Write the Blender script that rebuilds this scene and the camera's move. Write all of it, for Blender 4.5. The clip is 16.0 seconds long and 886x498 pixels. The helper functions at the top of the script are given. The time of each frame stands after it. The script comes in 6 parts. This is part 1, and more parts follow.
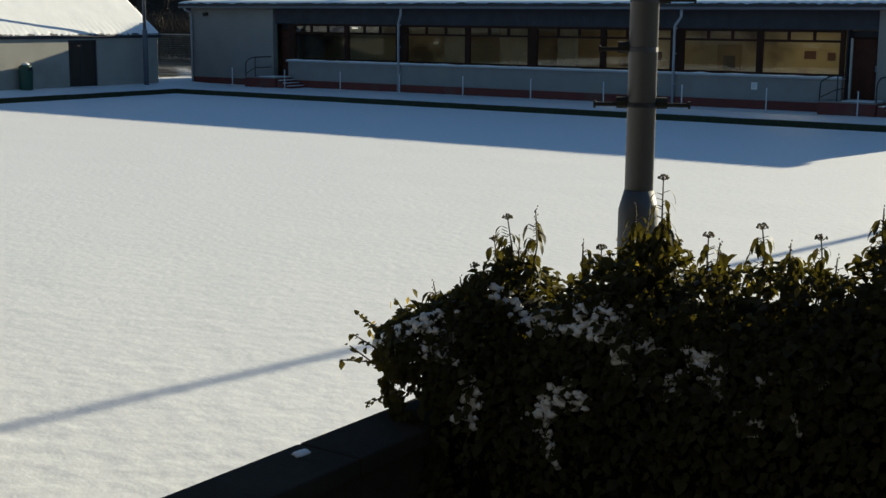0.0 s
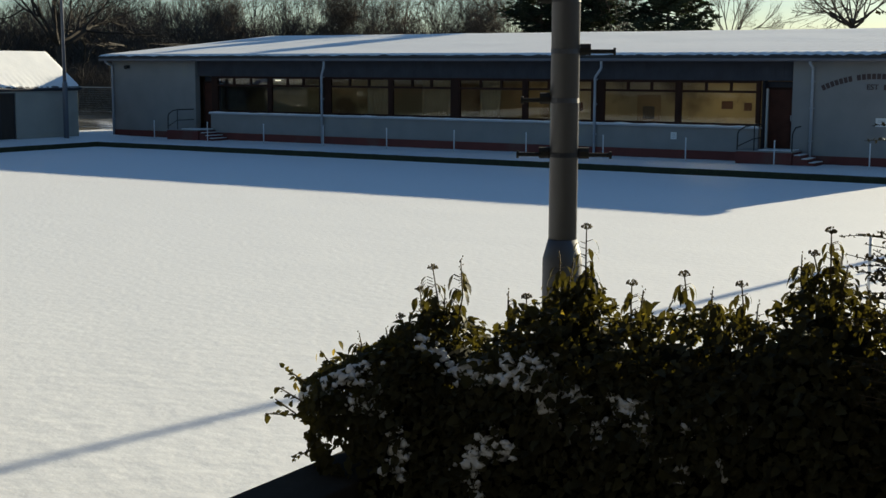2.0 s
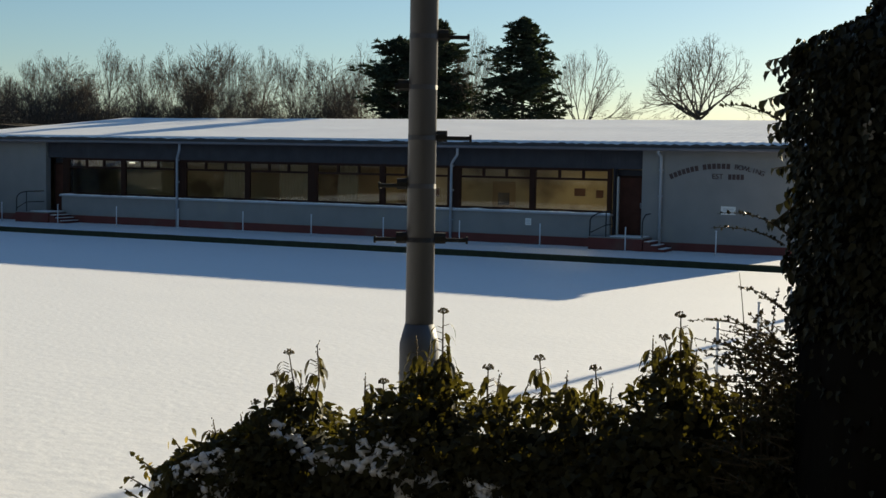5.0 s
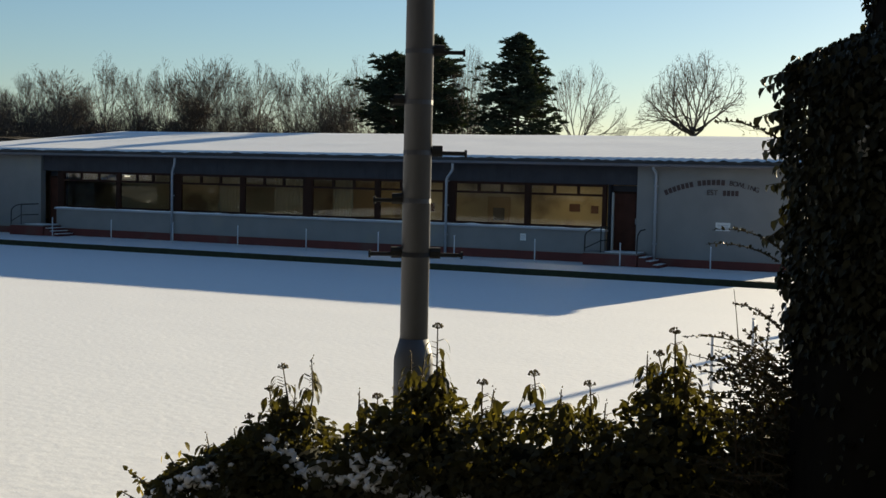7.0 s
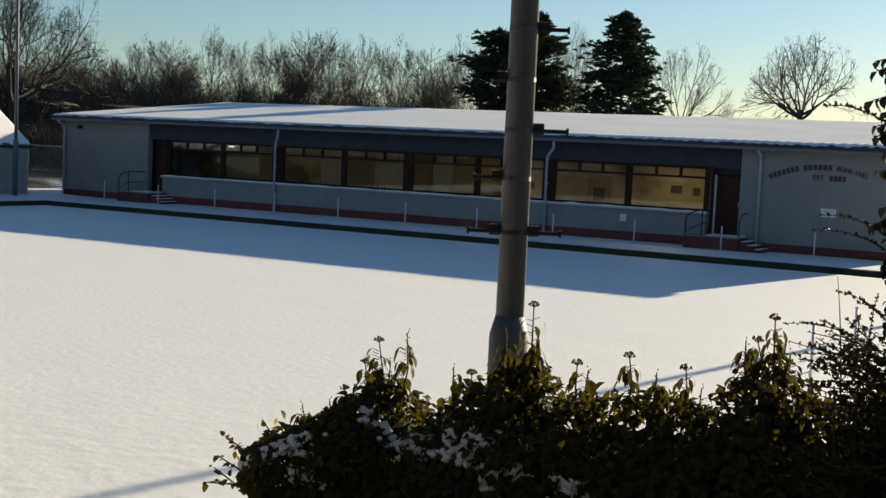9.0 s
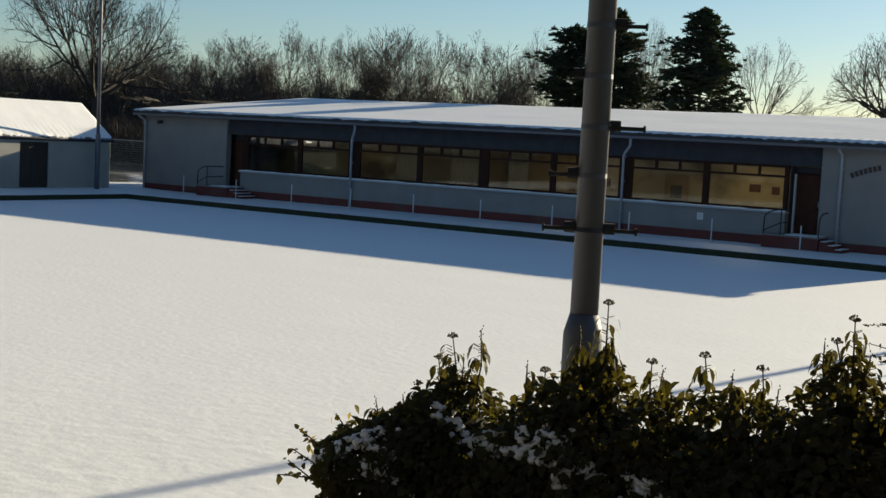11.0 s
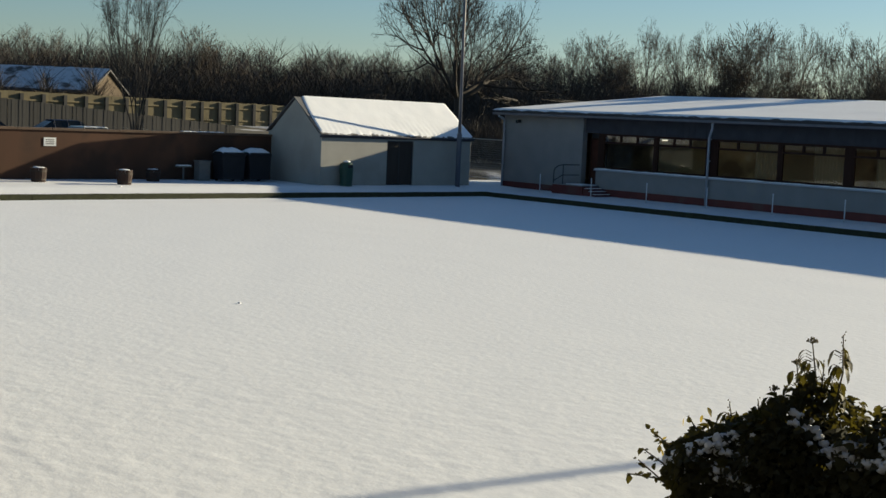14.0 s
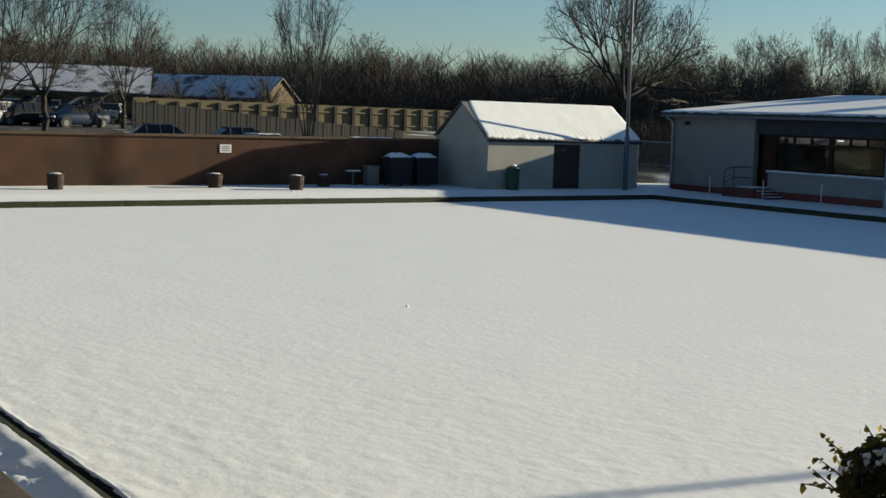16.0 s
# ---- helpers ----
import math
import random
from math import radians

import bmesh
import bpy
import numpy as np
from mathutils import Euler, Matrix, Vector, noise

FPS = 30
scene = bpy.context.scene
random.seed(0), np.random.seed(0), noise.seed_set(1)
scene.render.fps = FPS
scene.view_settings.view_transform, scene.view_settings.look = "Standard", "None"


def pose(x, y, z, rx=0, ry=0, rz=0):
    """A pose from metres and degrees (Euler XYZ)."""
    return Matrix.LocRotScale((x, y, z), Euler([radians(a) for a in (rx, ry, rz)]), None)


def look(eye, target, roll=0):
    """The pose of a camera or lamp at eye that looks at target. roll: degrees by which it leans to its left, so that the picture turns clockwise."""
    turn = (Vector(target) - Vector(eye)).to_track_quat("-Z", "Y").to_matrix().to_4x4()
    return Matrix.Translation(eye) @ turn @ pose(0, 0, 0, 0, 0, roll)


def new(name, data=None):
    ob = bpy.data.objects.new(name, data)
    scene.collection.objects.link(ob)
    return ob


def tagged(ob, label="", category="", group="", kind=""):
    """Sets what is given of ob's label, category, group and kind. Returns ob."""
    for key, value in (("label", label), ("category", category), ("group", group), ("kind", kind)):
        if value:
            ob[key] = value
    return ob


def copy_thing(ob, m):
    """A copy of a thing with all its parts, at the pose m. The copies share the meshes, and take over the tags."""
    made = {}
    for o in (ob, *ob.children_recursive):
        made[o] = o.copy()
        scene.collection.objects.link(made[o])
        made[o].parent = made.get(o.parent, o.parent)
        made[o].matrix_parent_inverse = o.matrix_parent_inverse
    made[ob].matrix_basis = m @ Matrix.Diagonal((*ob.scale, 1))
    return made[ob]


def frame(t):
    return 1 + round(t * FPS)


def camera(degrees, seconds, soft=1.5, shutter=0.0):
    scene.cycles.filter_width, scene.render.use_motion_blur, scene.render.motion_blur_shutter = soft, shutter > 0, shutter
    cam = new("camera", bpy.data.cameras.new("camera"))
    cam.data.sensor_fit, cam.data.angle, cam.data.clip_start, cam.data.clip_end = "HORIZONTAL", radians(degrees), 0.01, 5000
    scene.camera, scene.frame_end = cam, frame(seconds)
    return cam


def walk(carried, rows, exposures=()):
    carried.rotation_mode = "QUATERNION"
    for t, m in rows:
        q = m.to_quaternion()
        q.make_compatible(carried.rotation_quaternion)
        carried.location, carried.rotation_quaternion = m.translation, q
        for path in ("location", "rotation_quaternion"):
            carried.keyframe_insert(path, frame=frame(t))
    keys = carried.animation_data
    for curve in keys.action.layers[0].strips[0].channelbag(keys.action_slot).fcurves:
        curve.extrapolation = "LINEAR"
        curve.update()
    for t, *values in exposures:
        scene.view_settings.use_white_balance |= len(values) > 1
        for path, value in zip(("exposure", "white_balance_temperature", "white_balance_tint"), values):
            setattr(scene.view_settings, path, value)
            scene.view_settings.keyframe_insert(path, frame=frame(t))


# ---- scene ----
# The camera stands at an upper window level and turns by hand.
cam = camera(37.45, 16.0, soft=1.5)
EYE = 3.3
ROWS = [
    (0, 34.98, -10.10, 0.38), (0.5, 33.51, -9.37, 0.15), (1, 32.87, -8.96, 0.37), (1.5, 32.28, -8.41, 0.32),
    (2, 31.68, -7.86, 0.22), (2.5, 30.93, -7.12, -0.24), (3, 30.16, -6.56, -0.14), (3.5, 28.75, -5.96, 0.33),
    (4, 27.43, -5.51, 0.64), (4.5, 26.64, -4.86, 0.92), (5, 25.43, -4.09, 0.98), (5.2, 25.22, -3.85, 1.18),
    (7.3, 25.22, -3.43, 1.25), (7.5, 25.68, -3.56, 1.20), (8, 26.88, -4.07, 1.42), (8.5, 28.07, -4.35, 1.97),
    (9, 29.49, -4.59, 2.63), (9.2, 29.84, -4.71, 2.81), (11.3, 33.36, -4.91, 2.82), (11.5, 34.00, -4.89, 2.69),
    (12, 38.82, -4.46, 2.19), (12.5, 42.57, -5.21, 2.26), (13, 44.81, -5.48, 2.35), (13.5, 47.13, -5.64, 2.45),
    (14, 48.23, -5.71, 2.54), (14.5, 50.16, -5.40, 2.33), (15, 50.83, -5.38, 2.09), (15.5, 53.70, -6.27, 1.71),
    (16, 55.56, -5.82, 1.81),
]
walk(cam, [(t, pose(0, 0, EYE, 90 + pitch, 0, yaw) @ pose(0, 0, 0, 0, 0, lean)) for t, yaw, pitch, lean in ROWS],
     exposures=[(t, 0.78 + dv, 6700 + dk, 4 + dt) for t, dv, dk, dt in ((0, 0.09, 0, 0), (3.5, 0.18, 250, 2), (7.5, 0.17, 400, 4), (12, 0.13, 300, 3), (14, 0.07, 200, 2), (16, 0.01, 60, 0))])

# Low winter sun from behind the clubhouse, clear sky.
SUN_AZ, SUN_EL = 10.8, 13.75
sky_world = bpy.data.worlds.new("sky")
scene.world = sky_world
sky_world.use_nodes = True
nt = sky_world.node_tree
sky = nt.nodes.new("ShaderNodeTexSky")
sky.sky_type, sky.sun_disc = "NISHITA", False
sky.sun_elevation, sky.sun_rotation = radians(SUN_EL), radians(SUN_AZ)
sky.altitude, sky.air_density, sky.dust_density, sky.ozone_density = 200, 1.0, 0.3, 4.1
nt.links.new(sky.outputs[0], nt.nodes["Background"].inputs[0])
nt.nodes["Background"].inputs[1].default_value = 0.058
sun_data = bpy.data.lights.new("sun", "SUN")
sun_data.energy, sun_data.angle, sun_data.color = 5.0, radians(0.53), (1.0, 0.89, 0.68)
sun_ob = new("sun", sun_data)
ca, sa, ce, se = math.cos(radians(SUN_AZ)), math.sin(radians(SUN_AZ)), math.cos(radians(SUN_EL)), math.sin(radians(SUN_EL))
SUN_DIR = Vector((sa * ce, ca * ce, se))
sun_ob.matrix_world = look(SUN_DIR * 100, (0, 0, 0))


# ---- materials ----
def mat(name, col, rough=0.75, metal=0.0, var=0.18, scale=3.0, bump=0.15, bscale=60.0, spec=0.4, rnd=0.0, dist=0.01,
        stretch=(1, 1, 1), trans=0.0, trans_col=None, stain=None, stain_scale=0.6, stain_at=0.6, island=False):
    m = bpy.data.materials.new(name)
    m.use_nodes = True
    n, l = m.node_tree.nodes, m.node_tree.links
    b = n["Principled BSDF"]
    tc = n.new("ShaderNodeTexCoord")
    mp = n.new("ShaderNodeMapping")
    mp.inputs["Scale"].default_value = stretch
    l.new(tc.outputs["Object"], mp.inputs["Vector"])
    big, fine = n.new("ShaderNodeTexNoise"), n.new("ShaderNodeTexNoise")
    big.inputs["Scale"].default_value, fine.inputs["Scale"].default_value = scale, bscale
    big.inputs["Detail"].default_value, fine.inputs["Detail"].default_value = 5.0, 3.0
    l.new(mp.outputs[0], big.inputs["Vector"])
    l.new(mp.outputs[0], fine.inputs["Vector"])
    add = n.new("ShaderNodeMath")
    add.operation = "MULTIPLY_ADD"
    add.inputs[1].default_value = 0.4
    l.new(fine.outputs["Fac"], add.inputs[0])
    l.new(big.outputs["Fac"], add.inputs[2])
    fac = add.outputs[0]
    if rnd:
        src = n.new("ShaderNodeNewGeometry").outputs["Random Per Island"] if island else n.new("ShaderNodeObjectInfo").outputs["Random"]
        ad2 = n.new("ShaderNodeMath")
        ad2.operation = "MULTIPLY_ADD"
        ad2.inputs[1].default_value = rnd
        l.new(src, ad2.inputs[0])
        l.new(fac, ad2.inputs[2])
        fac = ad2.outputs[0]
    mid = 0.7 + rnd / 2
    ramp = n.new("ShaderNodeMapRange")
    ramp.inputs["From Min"].default_value, ramp.inputs["From Max"].default_value = mid - 0.3 - rnd / 2, mid + 0.3 + rnd / 2
    l.new(fac, ramp.inputs["Value"])
    mix = n.new("ShaderNodeMix")
    mix.data_type = "RGBA"
    mix.inputs[6].default_value = (*[c * (1 - var) for c in col], 1)
    mix.inputs[7].default_value = (*[min(1, c * (1 + var)) for c in col], 1)
    l.new(ramp.outputs[0], mix.inputs[0])
    out = mix.outputs[2]
    if stain:
        sn = n.new("ShaderNodeTexNoise")
        sn.inputs["Scale"].default_value, sn.inputs["Detail"].default_value = stain_scale, 6.0
        l.new(tc.outputs["Object"], sn.inputs["Vector"])
        sr = n.new("ShaderNodeMapRange")
        sr.inputs["From Min"].default_value, sr.inputs["From Max"].default_value = stain_at - 0.06, stain_at + 0.06
        l.new(sn.outputs["Fac"], sr.inputs["Value"])
        sm = n.new("ShaderNodeMix")
        sm.data_type = "RGBA"
        l.new(sr.outputs[0], sm.inputs[0])
        l.new(out, sm.inputs[6])
        sm.inputs[7].default_value = (*stain, 1)
        out = sm.outputs[2]
    l.new(out, b.inputs["Base Color"])
    b.inputs["Roughness"].default_value, b.inputs["Metallic"].default_value = rough, metal
    b.inputs["Specular IOR Level"].default_value = spec
    if bump:
        bp = n.new("ShaderNodeBump")
        bp.inputs["Strength"].default_value, bp.inputs["Distance"].default_value = bump, dist
        l.new(fac, bp.inputs["Height"])
        l.new(bp.outputs[0], b.inputs["Normal"])
    if trans:
        tr = n.new("ShaderNodeBsdfTranslucent")
        tr.inputs["Color"].default_value = (*(trans_col or col), 1)
        ms = n.new("ShaderNodeMixShader")
        ms.inputs[0].default_value = trans
        l.new(b.outputs[0], ms.inputs[1])
        l.new(tr.outputs[0], ms.inputs[2])
        l.new(ms.outputs[0], n["Material Output"].inputs[0])
    return m


def snow_mat(name, bump=0.5, scale=5.0, col=(0.84, 0.845, 0.86), dist=0.03):
    m = bpy.data.materials.new(name)
    m.use_nodes = True
    n, l = m.node_tree.nodes, m.node_tree.links
    b = n["Principled BSDF"]
    tc = n.new("ShaderNodeTexCoord")
    hs = []
    for s, d in ((scale, 3.0), (scale * 5, 2.0)):
        t = n.new("ShaderNodeTexNoise")
        t.inputs["Scale"].default_value, t.inputs["Detail"].default_value = s, d
        l.new(tc.outputs["Object"], t.inputs["Vector"])
        hs.append(t.outputs["Fac"])
    ad = n.new("ShaderNodeMath")
    ad.operation = "MULTIPLY_ADD"
    ad.inputs[1].default_value = 0.14
    l.new(hs[1], ad.inputs[0])
    l.new(hs[0], ad.inputs[2])
    bp = n.new("ShaderNodeBump")
    bp.inputs["Strength"].default_value, bp.inputs["Distance"].default_value = bump, dist
    l.new(ad.outputs[0], bp.inputs["Height"])
    l.new(bp.outputs[0], b.inputs["Normal"])
    mix = n.new("ShaderNodeMix")
    mix.data_type = "RGBA"
    mix.inputs[6].default_value = (*[c * 0.95 for c in col], 1)
    mix.inputs[7].default_value = (*[min(1, c * 1.04) for c in col], 1)
    l.new(hs[0], mix.inputs[0])
    l.new(mix.outputs[2], b.inputs["Base Color"])
    # scattered ice crystals
    vo = n.new("ShaderNodeTexVoronoi")
    vo.inputs["Scale"].default_value = 14.0
    l.new(tc.outputs["Object"], vo.inputs["Vector"])
    cr = n.new("ShaderNodeMapRange")
    cr.inputs["From Min"].default_value, cr.inputs["From Max"].default_value = 0.05, 0.07
    cr.inputs["To Min"].default_value, cr.inputs["To Max"].default_value = 0.12, 0.58
    l.new(vo.outputs["Distance"], cr.inputs["Value"])
    l.new(cr.outputs[0], b.inputs["Roughness"])
    b.inputs["Specular IOR Level"].default_value = 0.5
    return m


def glass_mat(name, tint=(0.9, 0.92, 0.9)):
    m = bpy.data.materials.new(name)
    m.use_nodes = True
    b = m.node_tree.nodes["Principled BSDF"]
    b.inputs["Base Color"].default_value = (*tint, 1)
    b.inputs["Roughness"].default_value = 0.02
    b.inputs["Transmission Weight"].default_value = 1.0
    b.inputs["IOR"].default_value = 1.45
    return m


SNOW = snow_mat("snow_field", 0.22, 7.0)
SNOW_ROOF = snow_mat("snow_roof", 0.35, 2.0)
SNOW_SOFT = snow_mat("snow_clump", 0.4, 30.0, dist=0.01)
RENDER_GREY = mat("roughcast_grey", (0.235, 0.228, 0.222), 0.9, var=0.10, scale=1.2, bump=0.5, bscale=90, dist=0.012, stain=(0.25, 0.24, 0.215), stain_at=0.68)
RENDER_SHED = mat("roughcast_shed", (0.32, 0.31, 0.28), 0.9, var=0.10, scale=1.0, bump=0.5, bscale=80, dist=0.012, stain=(0.28, 0.27, 0.24), stain_at=0.62)
PLINTH_RED = mat("red_plinth_paint", (0.125, 0.026, 0.02), 0.7, var=0.2, scale=2, bump=0.3, stain=(0.12, 0.05, 0.04), stain_at=0.62)
CLAD = mat("slate_cladding", (0.052, 0.053, 0.064), 0.8, spec=0.2, var=0.2, scale=2, bump=0.2)
TRIM_DARK = mat("dark_trim", (0.035, 0.035, 0.04), 0.6, var=0.2)
WOOD_DARK = mat("dark_brown_frame", (0.040, 0.018, 0.012), 0.85, spec=0.15, var=0.3, scale=6, stretch=(1, 1, 0.2))
DOOR_BROWN = mat("brown_door_paint", (0.075, 0.026, 0.016), 0.7, spec=0.2, var=0.25, scale=4)
PIPE_GREY = mat("grey_plastic_pipe", (0.36, 0.38, 0.42), 0.45, var=0.1)
GUTTER = mat("weathered_gutter", (0.15, 0.15, 0.17), 0.6, var=0.15)
JAMB = mat("pale_door_jamb", (0.34, 0.33, 0.31), 0.6, var=0.1)
RAIL_DARK = mat("dark_painted_steel", (0.035, 0.035, 0.035), 0.75, spec=0.2, var=0.2)
BOARD_OLIVE = mat("mossy_edge_board", (0.028, 0.031, 0.012), 0.85, var=0.4, scale=5, bump=0.4)
TILE_RED = mat("roof_edge_sheet", (0.05, 0.05, 0.055), 0.7, var=0.2)
WALL_BROWN = mat("brown_roughcast_wall", (0.078, 0.037, 0.021), 0.92, var=0.35, scale=0.5, bump=0.5, bscale=60, dist=0.012, stretch=(1, 1, 0.35),
                 stain=(0.050, 0.027, 0.017), stain_scale=0.5, stain_at=0.54)
COPE = mat("wall_cope_stone", (0.10, 0.065, 0.045), 0.9, var=0.25, scale=2)
STEEL = mat("galvanised_column", (0.080, 0.087, 0.110), 0.6, metal=0.0, spec=0.8, var=0.15, scale=3, bump=0.1, stretch=(1, 1, 0.3))
GLASS = glass_mat("window_glass")
CURTAIN = mat("tan_curtain", (0.30, 0.20, 0.10), 0.9, var=0.15, scale=2, bump=0)
INTERIOR = mat("interior_wall", (0.42, 0.33, 0.18), 0.8, var=0.3, scale=0.5, stain=(0.16, 0.11, 0.06), stain_scale=0.45, stain_at=0.57)
FLOOR_IN = mat("interior_floor", (0.12, 0.10, 0.05), 0.6, var=0.2)
WHITE_POST = mat("white_post_paint", (0.62, 0.63, 0.66), 0.5, var=0.1)
SIGN_WHITE = mat("white_sign", (0.7, 0.7, 0.68), 0.5, var=0.06)
LETTER = mat("maroon_letter", (0.062, 0.036, 0.034), 0.6, var=0.15)


# ---- building helpers ----
def empty(name, x, y, z, label="", category="", group="", kind=""):
    e = new(name)
    e.location = (x, y, z)
    e.empty_display_size = 0.2
    return tagged(e, label, category, group, kind)


def base_of(ob):
    v = Vector((0, 0, 0))
    while ob:
        v += ob.location
        ob = ob.parent
    return v


def part(name, bm, material, parent=None, label="", smooth=False):
    """One mesh object from a bmesh whose points are given in the world; it hangs on its parent."""
    me = bpy.data.meshes.new(name)
    if parent is not None:
        bmesh.ops.translate(bm, verts=bm.verts, vec=-base_of(parent))
    bm.normal_update()
    bm.to_mesh(me)
    bm.free()
    if smooth:
        for p in me.polygons:
            p.use_smooth = len(p.vertices) <= 4
    for mm in (material if isinstance(material, (list, tuple)) else (material,)):
        me.materials.append(mm)
    ob = new(name, me)
    ob.parent = parent
    if label:
        ob["label"] = label
    return ob


def box(bm, x0, x1, y0, y1, z0, z1, bevel=0.0):
    vs = [bm.verts.new((x, y, z)) for x in (x0, x1) for y in (y0, y1) for z in (z0, z1)]
    fs = [bm.faces.new([vs[i] for i in q]) for q in ((0, 1, 3, 2), (4, 6, 7, 5), (0, 4, 5, 1), (2, 3, 7, 6), (0, 2, 6, 4), (1, 5, 7, 3))]
    if bevel:
        es = list({e for f in fs for e in f.edges})
        bmesh.ops.bevel(bm, geom=es, offset=bevel, segments=2, affect="EDGES", profile=0.6)
    return bm


def boxes(*bs, bevel=0.0):
    bm = bmesh.new()
    for b in bs:
        box(bm, *b, bevel=bevel)
    return bm


def prism(bm, pts, axis, a, b):
    """Extrudes a polygon given in the two other axes along axis from a to b."""
    def at(p, v):
        return {"x": (v, p[0], p[1]), "y": (p[0], v, p[1]), "z": (p[0], p[1], v)}[axis]
    lo = [bm.verts.new(at(p, a)) for p in pts]
    hi = [bm.verts.new(at(p, b)) for p in pts]
    k = len(pts)
    bm.faces.new(lo)
    bm.faces.new(hi[::-1])
    for i in range(k):
        bm.faces.new((lo[i], hi[i], hi[(i + 1) % k], lo[(i + 1) % k]))
    bmesh.ops.recalc_face_normals(bm, faces=bm.faces)
    return bm


def tube(bm, pts, radii, sides=10, cap=True):
    """A round tube along points, with a radius at each of them."""
    pts = [Vector(p) for p in pts]
    if not isinstance(radii, (list, tuple)):
        radii = [radii] * len(pts)
    rings, side = [], None
    for i, p in enumerate(pts):
        d = (pts[min(i + 1, len(pts) - 1)] - pts[max(i - 1, 0)])
        d = d.normalized() if d.length else Vector((0, 0, 1))
        if side is None:
            side = d.cross(Vector((0.31, 0.87, 0.39))).normalized()
        side = (side - d * side.dot(d)).normalized()
        up = d.cross(side)
        rings.append([bm.verts.new(p + (side * math.cos(6.28319 * k / sides) + up * math.sin(6.28319 * k / sides)) * radii[i]) for k in range(sides)])
    for a, b in zip(rings, rings[1:]):
        for k in range(sides):
            bm.faces.new((a[k], a[(k + 1) % sides], b[(k + 1) % sides], b[k]))
    if cap:
        bm.faces.new(rings[0][::-1])
        bm.faces.new(rings[-1])
    return bm


def sheet(xs, ys, height):
    """A height field over the grid xs, ys as a mesh."""
    me = bpy.data.meshes.new("sheet")
    nx, ny = len(xs), len(ys)
    vs = [(x, y, height(x, y)) for y in ys for x in xs]
    fs = [(j * nx + i, j * nx + i + 1, (j + 1) * nx + i + 1, (j + 1) * nx + i) for j in range(ny - 1) for i in range(nx - 1)]
    me.from_pydata(vs, [], fs)
    for p in me.polygons:
        p.use_smooth = True
    return me


def setting(name, me, material, label, category):
    me.materials.append(material)
    ob = new(name, me)
    return tagged(ob, label, category, kind="structure")


def N(x, y, z=0.0):
    return noise.noise(Vector((x, y, z)))


# ---- ground, green and paths ----
def ramp(v, a, b):
    t = min(1.0, max(0.0, (v - a) / (b - a)))
    return t * t * (3 - 2 * t)


def ground_height(x, y):
    z = -0.12
    if x < -50.4:
        z += 0.65 * ramp(-x, 50.4, 52) + 1.3 * ramp(-x, 56, 80) + 0.5 * ramp(-x, 80, 92) + 1.2 * ramp(-x, 95, 150)
    z += 0.05 * N(x * 0.05, y * 0.05) + 1.2 * ramp(y, 75, 140) + 1.5 * ramp(math.hypot(x, y), 300, 1500)
    return z


def steps_to(lo, hi, step, far):
    v, s, out = hi, step, []
    while v < far:
        out.append(v)
        s *= 1.25
        v += s
    left, v, s = [], lo, step
    while v > -far:
        left.append(v)
        s *= 1.25
        v -= s
    n = int((hi - lo) / step)
    return left[::-1] + [lo + (hi - lo) * k / n for k in range(1, n)] + out


GROUND_MAT = mat("snowy_rough_ground", (0.62, 0.63, 0.65), 0.9, var=0.25, scale=0.15, bump=0.3, bscale=3, dist=0.05, stain=(0.07, 0.06, 0.04), stain_scale=0.3, stain_at=0.42)
setting("ground", sheet(steps_to(-140, 20, 1.6, 2600), steps_to(-20, 110, 1.6, 2600), ground_height), GROUND_MAT,
        "snow-covered ground with patches of rough grass", "ground")

GX0, GX1, GY0, GY1, PATH = -41.85, -5.1, 3.81, 39.75, 0.15


def green_height(x, y):
    z = 0.006 * N(x * 0.6, y * 0.6) + 0.0025 * N(x * 3.1, y * 3.1, 4) + (0.002 + 0.010 * (1 - ramp(math.hypot(x + 4, y), 8, 20))) * N(x * 6.5, y * 6.5, 9)
    rag = 0.015 + 0.015 * N(x * 3.0, 1.0) + 0.03 * N(x * 14.0, y * 9.0, 2.0)
    if y - GY0 < rag + 0.2:
        z -= 0.16 * (1 - ramp(y - GY0, rag + 0.085, rag + 0.115)) - 0.012 * N(x * 17, y * 17, 8)
    far = min(GY1 - y, x - GX0)
    if far < 0.6:
        z -= 0.05 * (1 - ramp(far, 0.0, 0.6))
    edge = min(x - GX0, GX1 - x, y - GY0, GY1 - y)
    if edge < 0.35 and far > 0.6:
        z += 0.012 * (1 - edge / 0.35) * (0.6 + N(x * 2.0, y * 2.0, 2))
    # one small scrape and a few bird marks
    for px, py, r in ((-12.94, 16.29, 0.08),):
        d = math.hypot(x - px, y - py)
        if d < r * 2:
            z -= 0.028 * (1 - ramp(d, r * 0.4, r)) - 0.006 * ramp(d, r * 0.7, r) * (1 - ramp(d, r, 2 * r))
    return z


def span(a, b, step):
    n = max(1, round((b - a) / step))
    return [a + (b - a) * k / n for k in range(n + 1)]


def grade(a, b, s0, s1):
    """Steps that grow from s0 to s1."""
    out, v, s = [a], a, s0
    while v + s < b:
        v += s
        out.append(v)
        s = min(s1, s * 1.012)
    return out + [b]


setting("bowling_green", sheet([-v for v in grade(-GX1, -GX0, 0.07, 0.2)][::-1], span(GY0, GY0 + 0.26, 0.02) + grade(GY0 + 0.3, GY1, 0.07, 0.2), green_height), SNOW,
        "flat square bowling green under untrodden sparkling snow", "bowling green")


